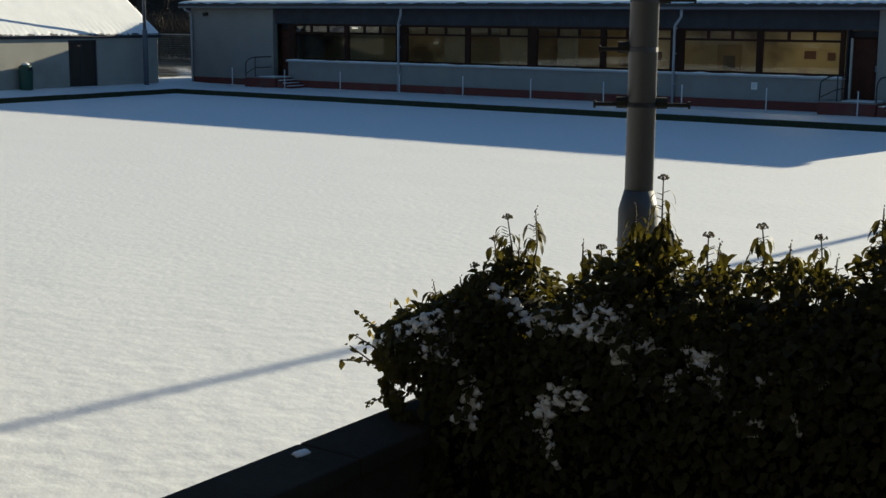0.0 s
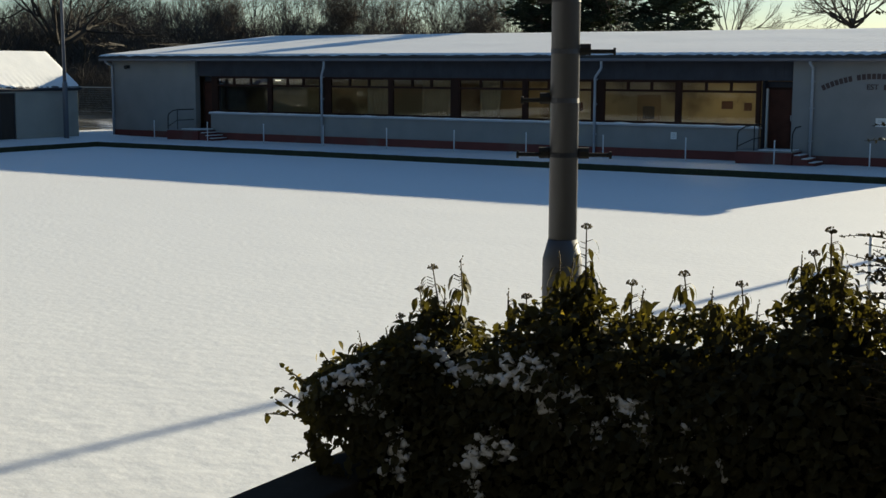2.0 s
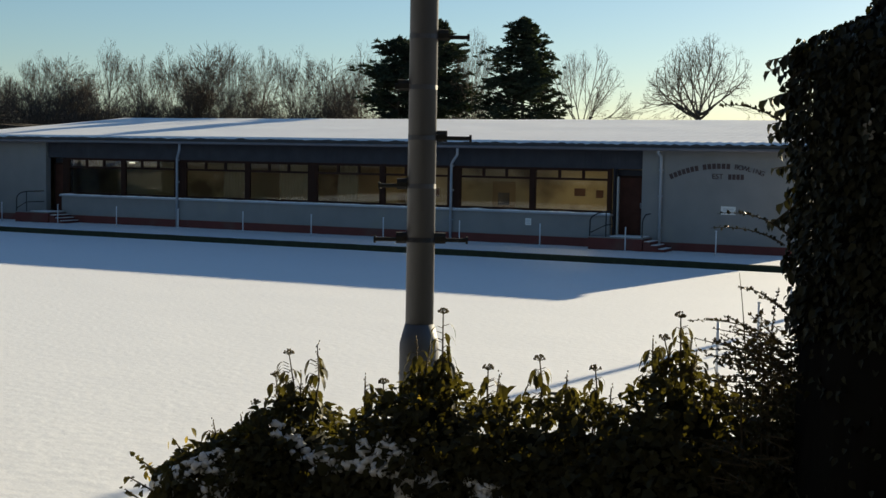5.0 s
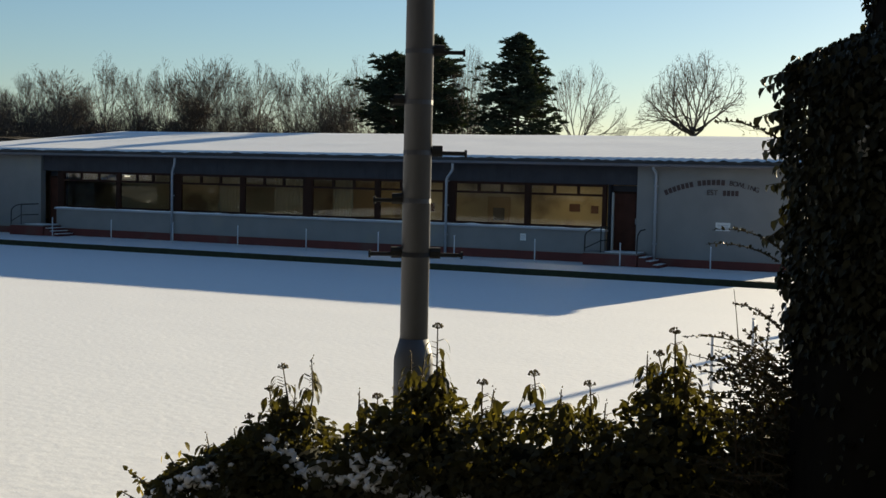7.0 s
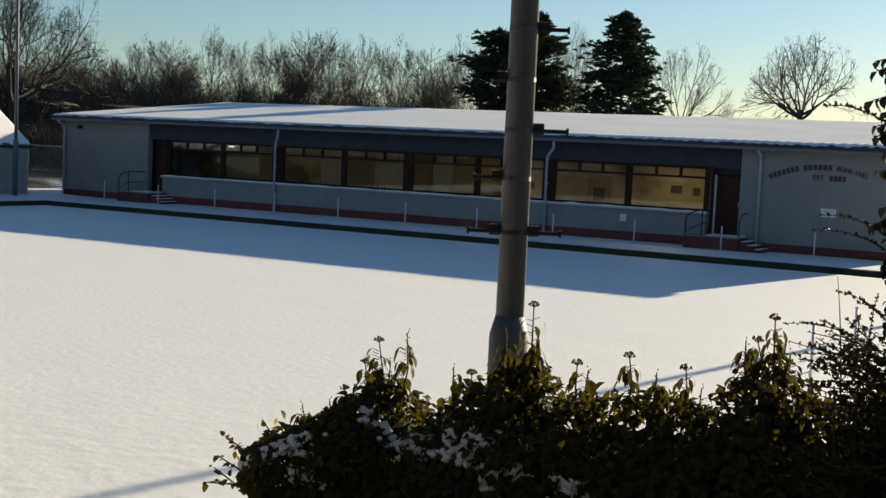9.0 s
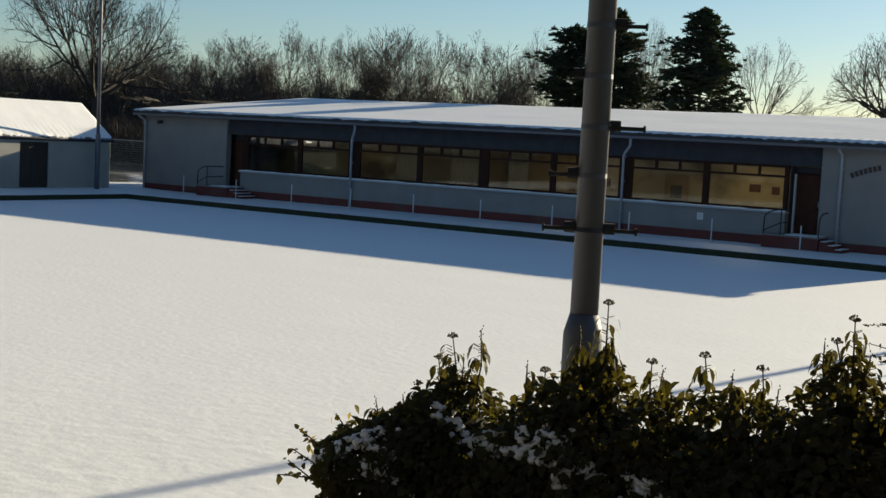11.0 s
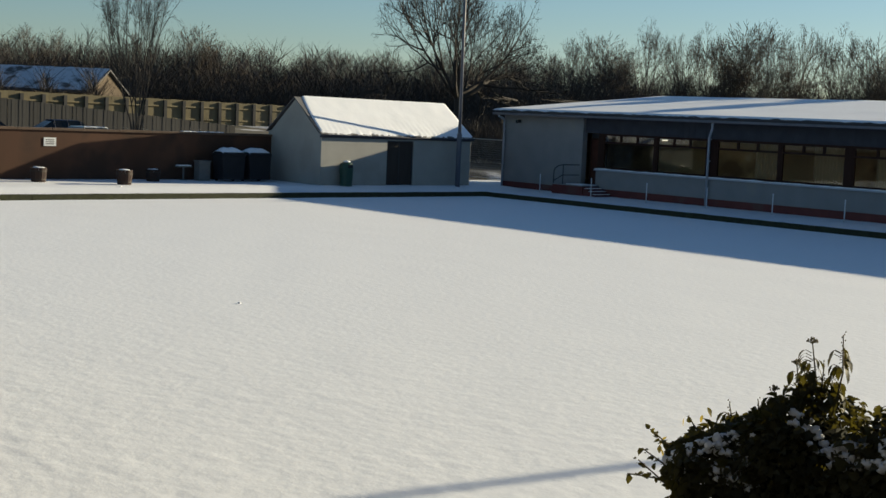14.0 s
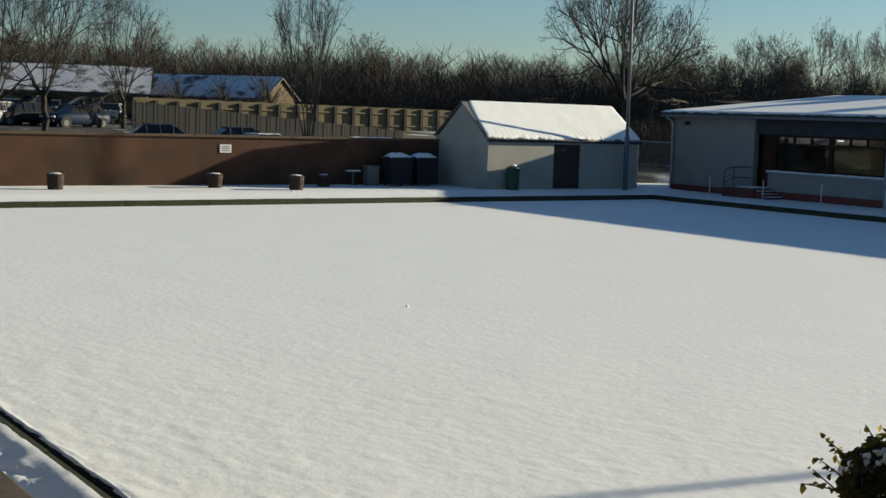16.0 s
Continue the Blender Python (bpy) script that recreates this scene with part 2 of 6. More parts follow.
SOIL = mat("wet_ditch_soil", (0.02, 0.018, 0.012), 0.9, spec=0.1, var=0.4, scale=6, bump=0.5)
setting("ditch", sheet(span(GX0, GX1, 0.25), span(GY0, GY0 + 0.25, 0.05), lambda x, y: -0.06 + 0.048 * ramp(y - GY0, 0.02, 0.085) + 0.007 * N(x * 8, y * 8)), SOIL, "dark wet ditch bottom along the near edge", "ditch")


def path_height(x, y):
    return PATH + 0.17 * ramp(-x, 42.05, 43.3) * (1 - ramp(y, 42, 44)) + 0.012 * N(x * 1.3, y * 1.3, 7) + 0.01 * N(x * 4, y * 4, 3)


for nm, xs, ys in (("pavement_shed_side", (-50.2, GX0 - 0.14), (-2, 48)), ("pavement_clubhouse_side", (GX0 - 0.14, -3.6), (GY1 + 0.14, 44.4)),
                   ("pavement_lamp_side", (GX1 - 0.02, -3.3), (GY0, GY1 + 0.14)), ("pavement_near_side", (GX0 - 0.14, -3.3), (1.6, 3.735))):
    def near_path(x, y, nm=nm):
        z = path_height(x, y)
        if nm == "pavement_near_side":
            u = 3.735 - y
            z += (0.07 * N(x * 1.7, y * 3.0, 5) + 0.055 * N(x * 4.5, y * 6, 1) + 0.02 * N(x * 11, y * 11, 6)) * ramp(u, 0.06, 0.4) - 0.11 - 0.09 * ramp(u, 0.03, 0.42) + 0.04 * ramp(u, 0.4, 0.8)
        return z
    setting(nm, sheet(span(*xs, 0.35 if nm != "pavement_near_side" else 0.09), span(*ys, 0.35 if nm != "pavement_near_side" else 0.05), near_path), SNOW,
            "narrow path round the green covered with snow", "path")

# edge boards of the ditch, in lengths
def edge_boards(name, horizontal, at, a, b, label):
    k = tagged(new(name), label, "edging", kind="structure")
    step, v, i = 3.0, a, 0
    while v < b - 0.05:
        w = min(v + step, b)
        h = PATH - 0.005 + 0.006 * math.sin(i * 2.3) - (0.05 if name == "edging_lamp_side" else 0.11 if name == "edging_near_side" else 0)
        args = (v + 0.006, w - 0.006, at, at + (0.075 if name == "edging_near_side" else 0.14), -0.11, h) if horizontal else (at, at + 0.14, v + 0.006, w - 0.006, -0.11, h)
        part("board", boxes(args), BOARD_OLIVE, k)
        v, i = w, i + 1
    return k


edge_boards("edging_clubhouse_side", True, GY1, GX0 - 0.14, GX1 + 0.14, "dark mossy timber board edging the green")
edge_boards("edging_near_side", True, GY0 - 0.08, GX0 - 0.14, GX1 + 0.14, "dark mossy timber board edging the green")
edge_boards("edging_shed_side", False, GX0 - 0.14, GY0, GY1, "dark mossy timber board edging the green")
edge_boards("edging_lamp_side", False, GX1, GY0, GY1, "dark mossy timber board edging the green")


# ---- clubhouse ----
BX0, BX1, FY, BY, RY = -45.45, -7.75, 44.2, 68.2, 56.0
RX0, RX1 = -40.3, -13.37
club = empty("clubhouse", (BX0 + BX1) / 2, FY, PATH, "long low grey roughcast clubhouse with a snow-covered shallow roof", "building")
part("wall", boxes((BX0, RX0, FY, FY + 0.3, 0.1, 3.66)), RENDER_GREY, club, "grey roughcast front wall")
part("wall", boxes((RX1, BX1, FY, FY + 0.3, 0.1, 3.66)), RENDER_GREY, club, "grey roughcast front wall with painted lettering")
part("wall", boxes((BX0, BX0 + 0.3, FY + 0.3, BY, 0.1, 3.66)), RENDER_GREY, club)
part("wall", boxes((BX1 - 0.3, BX1, FY + 0.3, BY, 0.1, 3.66)), RENDER_GREY, club)
part("wall", boxes((BX0 + 0.3, BX1 - 0.3, BY - 0.3, BY, 0.1, 3.66)), RENDER_GREY, club)
for gx in (BX0, BX1 - 0.3):
    part("gable", prism(bmesh.new(), [(FY, 3.665), (BY, 3.665), (RY + 0.1, 4.84)], "x", gx, gx + 0.3), RENDER_GREY, club)
# recess at both ends of the glazed front
REC = FY + 0.62
part("recess_wall", boxes((RX0, -39.5, REC, REC + 0.2, 0.55, 2.9)), CLAD, club)
part("recess_wall", boxes((-14.5, RX1, REC, REC + 0.2, 0.55, 2.9)), CLAD, club)
for i, (x0, x1) in enumerate(((RX0, -39.42), (-14.52, RX1))):
    part("landing", boxes((x0, x1, FY, REC, 0.1, 0.58)), PLINTH_RED, club)
for x0, x1 in ((-39.50, -39.43), (-14.51, -14.44)):
    part("recess_reveal", boxes((x0, x1, FY + 0.262, REC - 0.002, 0.585, 2.925)), CLAD, club)
part("recess_soffit", boxes((RX0, -39.43, FY + 0.262, REC + 0.2, 2.928, 3.0)), CLAD, club)
part("recess_soffit", boxes((-14.51, RX1, FY + 0.262, REC + 0.2, 2.928, 3.0)), CLAD, club)
# red plinth and rendered low wall below the windows
LX0, LX1 = -39.42, -14.52
part("plinth", boxes((LX0, LX1, FY - 0.03, FY + 0.25, 0.1, 0.46)), PLINTH_RED, club, "dark red painted plinth")
part("plinth", boxes((BX0 - 0.02, RX0, FY - 0.03, FY - 0.002, 0.1, 0.43)), PLINTH_RED, club)
part("plinth", boxes((RX1, BX1 + 0.02, FY - 0.03, FY - 0.002, 0.1, 0.43)), PLINTH_RED, club)
part("low_wall", boxes((LX0, LX1, FY + 0.004, FY + 0.25, 0.46, 1.27)), RENDER_GREY, club, "grey roughcast wall below the windows")
part("sill", boxes((LX0 - 0.05, LX1 + 0.05, FY - 0.10, FY + 0.30, 1.27, 1.33), bevel=0.01), PIPE_GREY, club)
bm = bmesh.new()
xs = span(LX0 - 0.03, LX1 + 0.03, 0.15)
for a, b in zip(xs, xs[1:]):
    h = [0.035 + 0.03 * N(v * 1.5, 3.0) + 0.012 * N(v * 6.0, 1.0) for v in (a, b)]
    q = [[bm.verts.new((v, FY - 0.085 + dy, 1.332 + hh * kz)) for dy, kz in ((0, 0), (0.01, 0.8), (0.1, 1.0), (0.27, 1.1))] for v, hh in zip((a, b), h)]
    for k in range(3):
        bm.faces.new((q[0][k], q[1][k], q[1][k + 1], q[0][k + 1]))
bmesh.ops.remove_doubles(bm, verts=bm.verts, dist=0.001)
part("sill_snow", bm, SNOW_SOFT, club, "thin ridge of snow on the sill", True)
# slate-blue cladding above the windows, with upright ribs
part("cladding", boxes((RX0, RX1, FY + 0.16, FY + 0.26, 2.93, 3.66)), CLAD, club, "dark slate-blue ribbed cladding")
ribs = bmesh.new()
for x in span(RX0 + 0.1, RX1 - 0.1, 0.3):
    box(ribs, x - 0.04, x + 0.04, FY + 0.148, FY + 0.159, 2.93, 3.65)
part("cladding_rib", ribs, CLAD, club)


# windows: bays with a row of top lights
def glazed_bay(x0, x1, lights, wide=0.0):
    w = part("window", boxes((x0, x1, FY + 0.10, FY + 0.2, 1.36, 1.44), (x0, x1, FY + 0.10, FY + 0.2, 2.84, 2.93),
                             (x0, x0 + 0.07, FY + 0.1, FY + 0.2, 1.44, 2.84), (x1 - 0.07, x1, FY + 0.1, FY + 0.2, 1.44, 2.84)), WOOD_DARK, club,
             "dark brown timber window with a row of small top lights")
    part("transom", boxes((x0 + 0.07, x1 - 0.07, FY + 0.095, FY + 0.195, 2.50, 2.58)), WOOD_DARK, w)
    st = (x1 - x0 - 0.14) / lights
    for k in range(1, lights):
        xm = x0 + 0.07 + st * k
        part("mullion", boxes((xm - 0.045, xm + 0.045, FY + 0.1, FY + 0.19, 2.58, 2.84)), WOOD_DARK, w)
    g = part("pane", boxes((x0 + 0.07, x1 - 0.07, FY + 0.145, FY + 0.151, 1.44, 2.50)), GLASS, w)
    g.visible_shadow = False
    for k in range(lights):
        xa = x0 + 0.07 + st * k
        g = part("pane", boxes((xa + (0.045 if k else 0), xa + st - (0.045 if k < lights - 1 else 0), FY + 0.145, FY + 0.151, 2.58, 2.84)), GLASS, w)
        g.visible_shadow = False


MULL = [(-39.15, -36.2), (-36.1, -33.42), (-32.95, -29.92), (-29.82, -26.95), (-26.65, -23.75), (-23.65, -20.86), (-20.45, -17.56), (-17.46, -14.6)]
for x0, x1 in MULL:
    glazed_bay(x0, x1, 3)
prev = LX0
for x0, x1 in MULL + [(LX1, LX1)]:
    if x0 - prev > 0.02:
        part("window_post", boxes((prev, x0, FY + 0.08, FY + 0.24, 1.34, 2.93)), WOOD_DARK, club)
    prev = x1


def club_door(x0, x1):
    d = part("door", boxes((x0, x1, REC - 0.06, REC - 0.004, 0.6, 2.62)), DOOR_BROWN, club, "brown painted panelled door")
    part("door_panel", boxes((x0 + 0.12, x1 - 0.12, REC - 0.075, REC - 0.061, 0.8, 1.45), (x0 + 0.12, x1 - 0.12, REC - 0.075, REC - 0.061, 1.62, 2.45)), DOOR_BROWN, d)
    part("door_handle", tube(bmesh.new(), [(x1 - 0.09, REC - 0.12, 1.55), (x1 - 0.09, REC - 0.12, 1.75)], 0.015, 8), PIPE_GREY, d)
    part("door_frame", boxes((x0 - 0.07, x0, REC - 0.08, REC - 0.004, 0.6, 2.7), (x1, x1 + 0.07, REC - 0.08, REC - 0.004, 0.6, 2.7), (x0, x1, REC - 0.08, REC - 0.004, 2.62, 2.7)), WOOD_DARK, d)


club_door(-40.25, -39.55)
club_door(-14.36, -13.46)

# eaves, fascia and gutter
part("soffit", boxes((BX0 - 0.25, BX1 + 0.25, FY - 0.45, FY + 0.2, 3.665, 3.69)), TRIM_DARK, club)
part("fascia", boxes((BX0 - 0.27, BX1 + 0.27, FY - 0.48, FY - 0.452, 3.62, 3.80)), TRIM_DARK, club, "dark fascia board")
gut = bmesh.new()
tube(gut, [(BX0 - 0.25, FY - 0.53, 3.64), (BX1 + 0.25, FY - 0.53, 3.64)], 0.055, 10)
part("gutter", gut, GUTTER, club, "weathered grey rain gutter", True)
# roof sheets with snow
part("roof", prism(bmesh.new(), [(FY - 0.5, 3.80), (RY, 4.93), (BY + 0.5, 3.80), (BY + 0.5, 3.74), (RY, 4.86), (FY - 0.5, 3.74)], "x", BX0 - 0.3, BX1 + 0.3), TILE_RED, club, "shallow corrugated sheet roof")


def roof_snow_height(x, y):
    s = 3.80 + (4.93 - 3.80) * (1 - abs(y - RY) / (RY - FY + 0.5))
    bare = ramp(x, -24, -9)
    z = s + 0.085 + 0.018 * N(x * 0.4, y * 0.4, 11)
    eave = 1 - ramp(y, FY - 0.55, FY + 0.6)
    z += (0.003 + 0.020 * bare * eave) * math.sin(x * 17.0) + 0.011 * bare * math.sin(y * 8.0 + 0.5 * N(x * 0.3, y))
    e = min(y - (FY - 0.55), x - BX0 + 0.32)
    if e < 0.16:
        z -= (0.065 + 0.045 * N(x * 2.0, 5.0) + 0.02 * N(x * 7.0, 2.0)) * (1 - max(0, e) / 0.16)
    return z


rs = sheet(span(BX0 - 0.32, BX1 + 0.32, 0.09), [FY - 0.55, FY - 0.5, FY - 0.44, FY - 0.36] + span(FY - 0.2, RY, 0.2) + span(RY + 0.5, BY + 0.5, 1.5), roof_snow_height)
rs.materials.append(SNOW_ROOF)
rsn = new("roof_snow", rs)
rsn.parent = club
rsn.matrix_parent_inverse = Matrix.Translation(-Vector(club.location))
rsn["label"] = "layer of rippled snow on the roof"


def downpipe(x, jog):
    p = bmesh.new()
    if jog:
        pts = [(x + 0.42, FY - 0.50, 3.62), (x + 0.42, FY - 0.50, 3.36), (x + 0.37, FY - 0.46, 3.29), (x + 0.06, FY - 0.15, 3.06), (x, FY - 0.1, 2.97), (x, FY - 0.1, 0.16)]
    else:
        pts = [(x, FY - 0.5, 3.62), (x, FY - 0.45, 3.52), (x, FY - 0.12, 3.40), (x, FY - 0.08, 3.30), (x, FY - 0.08, 0.16)]
    tube(p, pts, 0.05, 10)
    d = part("downpipe", p, PIPE_GREY, club, "pale grey downpipe", True)
    for z in (0.9, 2.0, 2.9):
        part("bracket", boxes((x - 0.08, x + 0.08, FY - 0.06, FY - 0.034, z, z + 0.05)), PIPE_GREY, d)


for x, j in ((-33.2, True), (-20.68, True), (-12.68, False), (-45.36, False)):
    downpipe(x, j)

# rooms behind the glass
part("floor_slab", boxes((BX0 + 0.3, BX1 - 0.3, FY + 0.3, RY, 0.5, 0.6)), FLOOR_IN, club)
part("ceiling_board", boxes((BX0 + 0.3, BX1 - 0.3, FY + 0.27, RY, 3.2, 3.25)), INTERIOR, club)
part("partition", boxes((BX0 + 0.3, BX1 - 0.3, FY + 4.6, FY + 4.7, 0.6, 3.2)), INTERIOR, club, "tan panelled back wall of the room")
for x0, x1, h in ((-31.3, -30.2, 2.5), (-28.6, -27.2, 2.5), (-25.9, -25.0, 2.5), (-22.9, -22.2, 2.5)):
    cur = bmesh.new()
    k = span(x0, x1, 0.05)
    lo = [cur.verts.new((v, FY + 0.55 + 0.035 * math.sin(v * 42), 1.2)) for v in k]
    hi = [cur.verts.new((v, FY + 0.55 + 0.03 * math.sin(v * 42), 2.85)) for v in k]
    for i in range(len(k) - 1):
        cur.faces.new((lo[i], lo[i + 1], hi[i + 1], hi[i]))
    part("curtain", cur, CURTAIN, club, "drawn brown curtain", True)
pic = part("picture", boxes((-21.0, -20.0, FY + 4.56, FY + 4.599, 1.2, 2.3)), CURTAIN, club, "tan board on the back wall")
part("picture_mount", boxes((-20.75, -20.25, FY + 4.55, FY + 4.559, 1.35, 1.85)), TRIM_DARK, pic)
for x0, x1, z0, z1 in ((-17.5, -17.05, 1.8, 2.1), (-16.6, -16.3, 1.75, 2.05), (-23.8, -23.4, 1.6, 1.95)):
    part("picture", boxes((x0, x1, FY + 4.57, FY + 4.599, z0, z1), bevel=0.008), DOOR_BROWN, club, "small brown framed picture")
for lx, k in ((-35.6, 0.22), (-24.2, 0.8), (-17.0, 1.7)):
    la = bpy.data.lights.new("ceiling_lamp", "AREA")
    la.shape, la.size, la.size_y, la.energy, la.color = "RECTANGLE", 1.4, 0.3, 7 * k, (1.0, 0.85, 0.52)
    lo = new("ceiling_lamp", la)
    lo.matrix_world = pose(lx, FY + 2.6, 3.15)


# entrance steps with handrails
def entrance(x0, x1, rail_x, right_rail, label):
    e = empty("entrance_steps", (x0 + x1) / 2, FY - 0.6, PATH, label, "steps")
    part("platform", boxes((x0, x1, FY - 1.15, FY - 0.04, 0.12, 0.56)), PLINTH_RED, e, "dark red brick platform")
    part("slab", boxes((x0 - 0.03, x1 + 0.03, FY - 1.18, FY - 0.04, 0.56, 0.60), bevel=0.008), RENDER_GREY, e)
    part("snow_cover", boxes((rail_x + 0.12, x1 - 0.05, FY - 1.02, FY - 0.1, 0.602, 0.63), bevel=0.012), SNOW_SOFT, e)
    for k in range(3):
        a, b = x1 + 0.03 + 0.25 * k, x1 + 0.03 + 0.25 * (k + 1)
        h = 0.47 - 0.115 * k
        part("step", boxes((a, b, FY - 1.1, FY - 0.1, 0.12, h)), PLINTH_RED, e)
        part("snow_cover", boxes((a + 0.02, b - 0.02, FY - 1.05, FY - 0.12, h + 0.002, h + 0.028), bevel=0.01), SNOW_SOFT, e)
    yf = FY - 1.12
    top = [(rail_x, FY - 0.06, 1.46), (rail_x, yf + 0.05, 1.46), (rail_x - 0.04, yf, 1.455), (rail_x - 0.30, yf, 1.40), (x0 + 0.10, yf, 1.27), (x0 + 0.05, yf, 1.16), (x0 + 0.04, yf, 0.6)]
    hr = part("handrail", tube(bmesh.new(), top, 0.024, 8), RAIL_DARK, e, "dark tubular steel handrail with a curved end")
    part("rail_post", tube(bmesh.new(), [(rail_x, yf + 0.01, 0.6), (rail_x, yf + 0.01, 1.45)], 0.02, 8), RAIL_DARK, hr)
    part("middle_rail", tube(bmesh.new(), [(rail_x, FY - 0.06, 1.0), (rail_x, yf + 0.03, 1.0), (rail_x - 0.05, yf, 0.98), (x0 + 0.05, yf, 0.72)], 0.018, 8), RAIL_DARK, hr)
    if right_rail:
        xr = x1 - 0.05
        part("handrail", tube(bmesh.new(), [(xr, FY - 0.05, 1.40), (xr, FY - 0.6, 1.38), (xr + 0.02, FY - 0.95, 1.24), (xr + 0.03, FY - 1.05, 1.10), (xr + 0.03, FY - 1.06, 0.6)], 0.022, 8), RAIL_DARK, e, "dark tubular steel handrail with a curved end")
    return e


entrance(-40.98, -39.15, -40.38, False, "red brick entrance platform with snowy steps and a dark handrail")
entrance(-14.90, -12.98, -14.28, True, "red brick entrance platform with snowy steps and dark handrails")
part("jamb", boxes((-14.30, -14.23, FY + 0.07, FY + 0.16, 0.6, 2.66)), JAMB, club, "pale door jamb")

# lettering on the end wall: an arch of letters over a short line
sign = empty("wall_lettering", -10.4, FY, 2.7, "arched maroon lettering fixed on the grey wall", "sign")


def letter_text(word, x, z, turn, size):
    c = bpy.data.curves.new("lettering", "FONT")
    c.body, c.size, c.extrude, c.align_x, c.align_y = word, size, 0.012, "CENTER", "CENTER"
    c.materials.append(LETTER)
    o = new("lettering", c)
    o.parent = sign
    o.matrix_basis = Matrix.Translation(-Vector(sign.location)) @ pose(x, FY - 0.016, z, 90, 0, 0) @ pose(0, 0, 0, 0, 0, turn)
    return o


ARC_R, ARC_CX, ARC_TOP = 4.2, -10.58, 3.10


def on_arc(s):
    a = s / ARC_R
    return ARC_CX + ARC_R * math.sin(a), ARC_TOP - ARC_R * (1 - math.cos(a)), -math.degrees(a)


def letter_bars(s0, n, step):
    for k in range(n):
        x, z, turn = on_arc(s0 + k * step)
        b = part("letter_bar", boxes((-step * 0.38, step * 0.38, -0.012, 0.0, -0.09, 0.09)), LETTER)
        b.parent = sign
        b.matrix_basis = Matrix.Translation(-Vector(sign.location)) @ pose(x, FY - 0.004, z, 0, -turn, 0)


letter_bars(-1.80, 7, 0.153)
letter_bars(-0.60, 6, 0.163)
for k, ch in enumerate("BOWLING"):
    letter_text(ch, *on_arc(0.49 + 0.15 * k), 0.235)
letter_text("EST", -10.72, 2.74, 0, 0.25)
for k in range(4):
    b = part("letter_bar", boxes((-10.36 + 0.14 * k, -10.25 + 0.14 * k, FY - 0.014, FY - 0.004, 2.65, 2.83)), LETTER, sign)
notice = empty("wall_notice", -10.32, FY, 1.6, "small white notice with unreadable lines on the wall", "sign")
part("plate", boxes((-10.57, -10.07, FY - 0.02, FY - 0.003, 1.46, 1.74)), SIGN_WHITE, notice)
part("text_bar", boxes(*[(-10.5, -10.14, FY - 0.023, FY - 0.0205, 1.52 + 0.06 * k, 1.54 + 0.06 * k) for k in range(3)]), PIPE_GREY, notice)
notice = empty("wall_notice", -17.6, FY, 0.95, "small white notice on the low wall", "sign")
part("plate", boxes((-17.71, -17.49, FY - 0.02, FY + 0.003, 0.83, 1.08)), SIGN_WHITE, notice)
part("text_bar", boxes(*[(-17.67, -17.53, FY - 0.023, FY - 0.0205, 0.88 + 0.06 * k, 0.90 + 0.06 * k) for k in range(3)]), PIPE_GREY, notice)


# slim white rink posts along two sides
def rink_post(x, y, h, group):
    p = empty("marker_post", x, y, PATH, "slim white post standing in the snowy path edge", "post", group)
    part("shaft", tube(bmesh.new(), [(x, y, PATH - 0.1), (x, y, PATH + h)], 0.022, 8), WHITE_POST, p, smooth=True)
    part("cap", tube(bmesh.new(), [(x, y, PATH + h), (x, y, PATH + h + 0.02), (x, y, PATH + h + 0.03)], [0.03, 0.03, 0.012], 8), WHITE_POST, p)
    return p


for k in range(11):
    rink_post(-10.37 - 3.113 * k, 42.8, 0.8, "posts along the clubhouse path")
for k in range(5):
    rink_post(-4.4, 18.45 + 2.75 * k, 0.85, "posts along the lamp-side path")

# lit tube light inside, seen through a top light
GLOW = bpy.data.materials.new("tube_light_glow")
GLOW.use_nodes = True
GLOW.node_tree.nodes["Principled BSDF"].inputs["Emission Color"].default_value = (1.0, 0.93, 0.75, 1)
GLOW.node_tree.nodes["Principled BSDF"].inputs["Emission Strength"].default_value = 0.55
tl = empty("tube_light", -37.2, FY + 2.0, 2.75, "short lit tube light hanging in the clubroom", "lamp")
part("tube", tube(bmesh.new(), [(-37.35, FY + 2.0, 2.75), (-37.05, FY + 2.0, 2.75)], 0.03, 10), GLOW, tl)
part("housing", boxes((-37.45, -36.9, FY + 1.95, FY + 2.05, 2.79, 2.85)), SIGN_WHITE, tl)
part("rod", tube(bmesh.new(), [(-37.25, FY + 2.0, 2.85), (-37.25, FY + 2.0, 3.2)], 0.01, 6), SIGN_WHITE, tl)


# ---- shed corner ----
NEAR = 0.945


def stand_by_green(ob):
    """Sets a thing of the shed corner to its true size and distance, seen from the eye."""
    ob.location = Vector((0, 0, EYE)) + (Vector(ob.location) - Vector((0, 0, EYE))) * NEAR
    ob.scale = (NEAR, NEAR, NEAR)


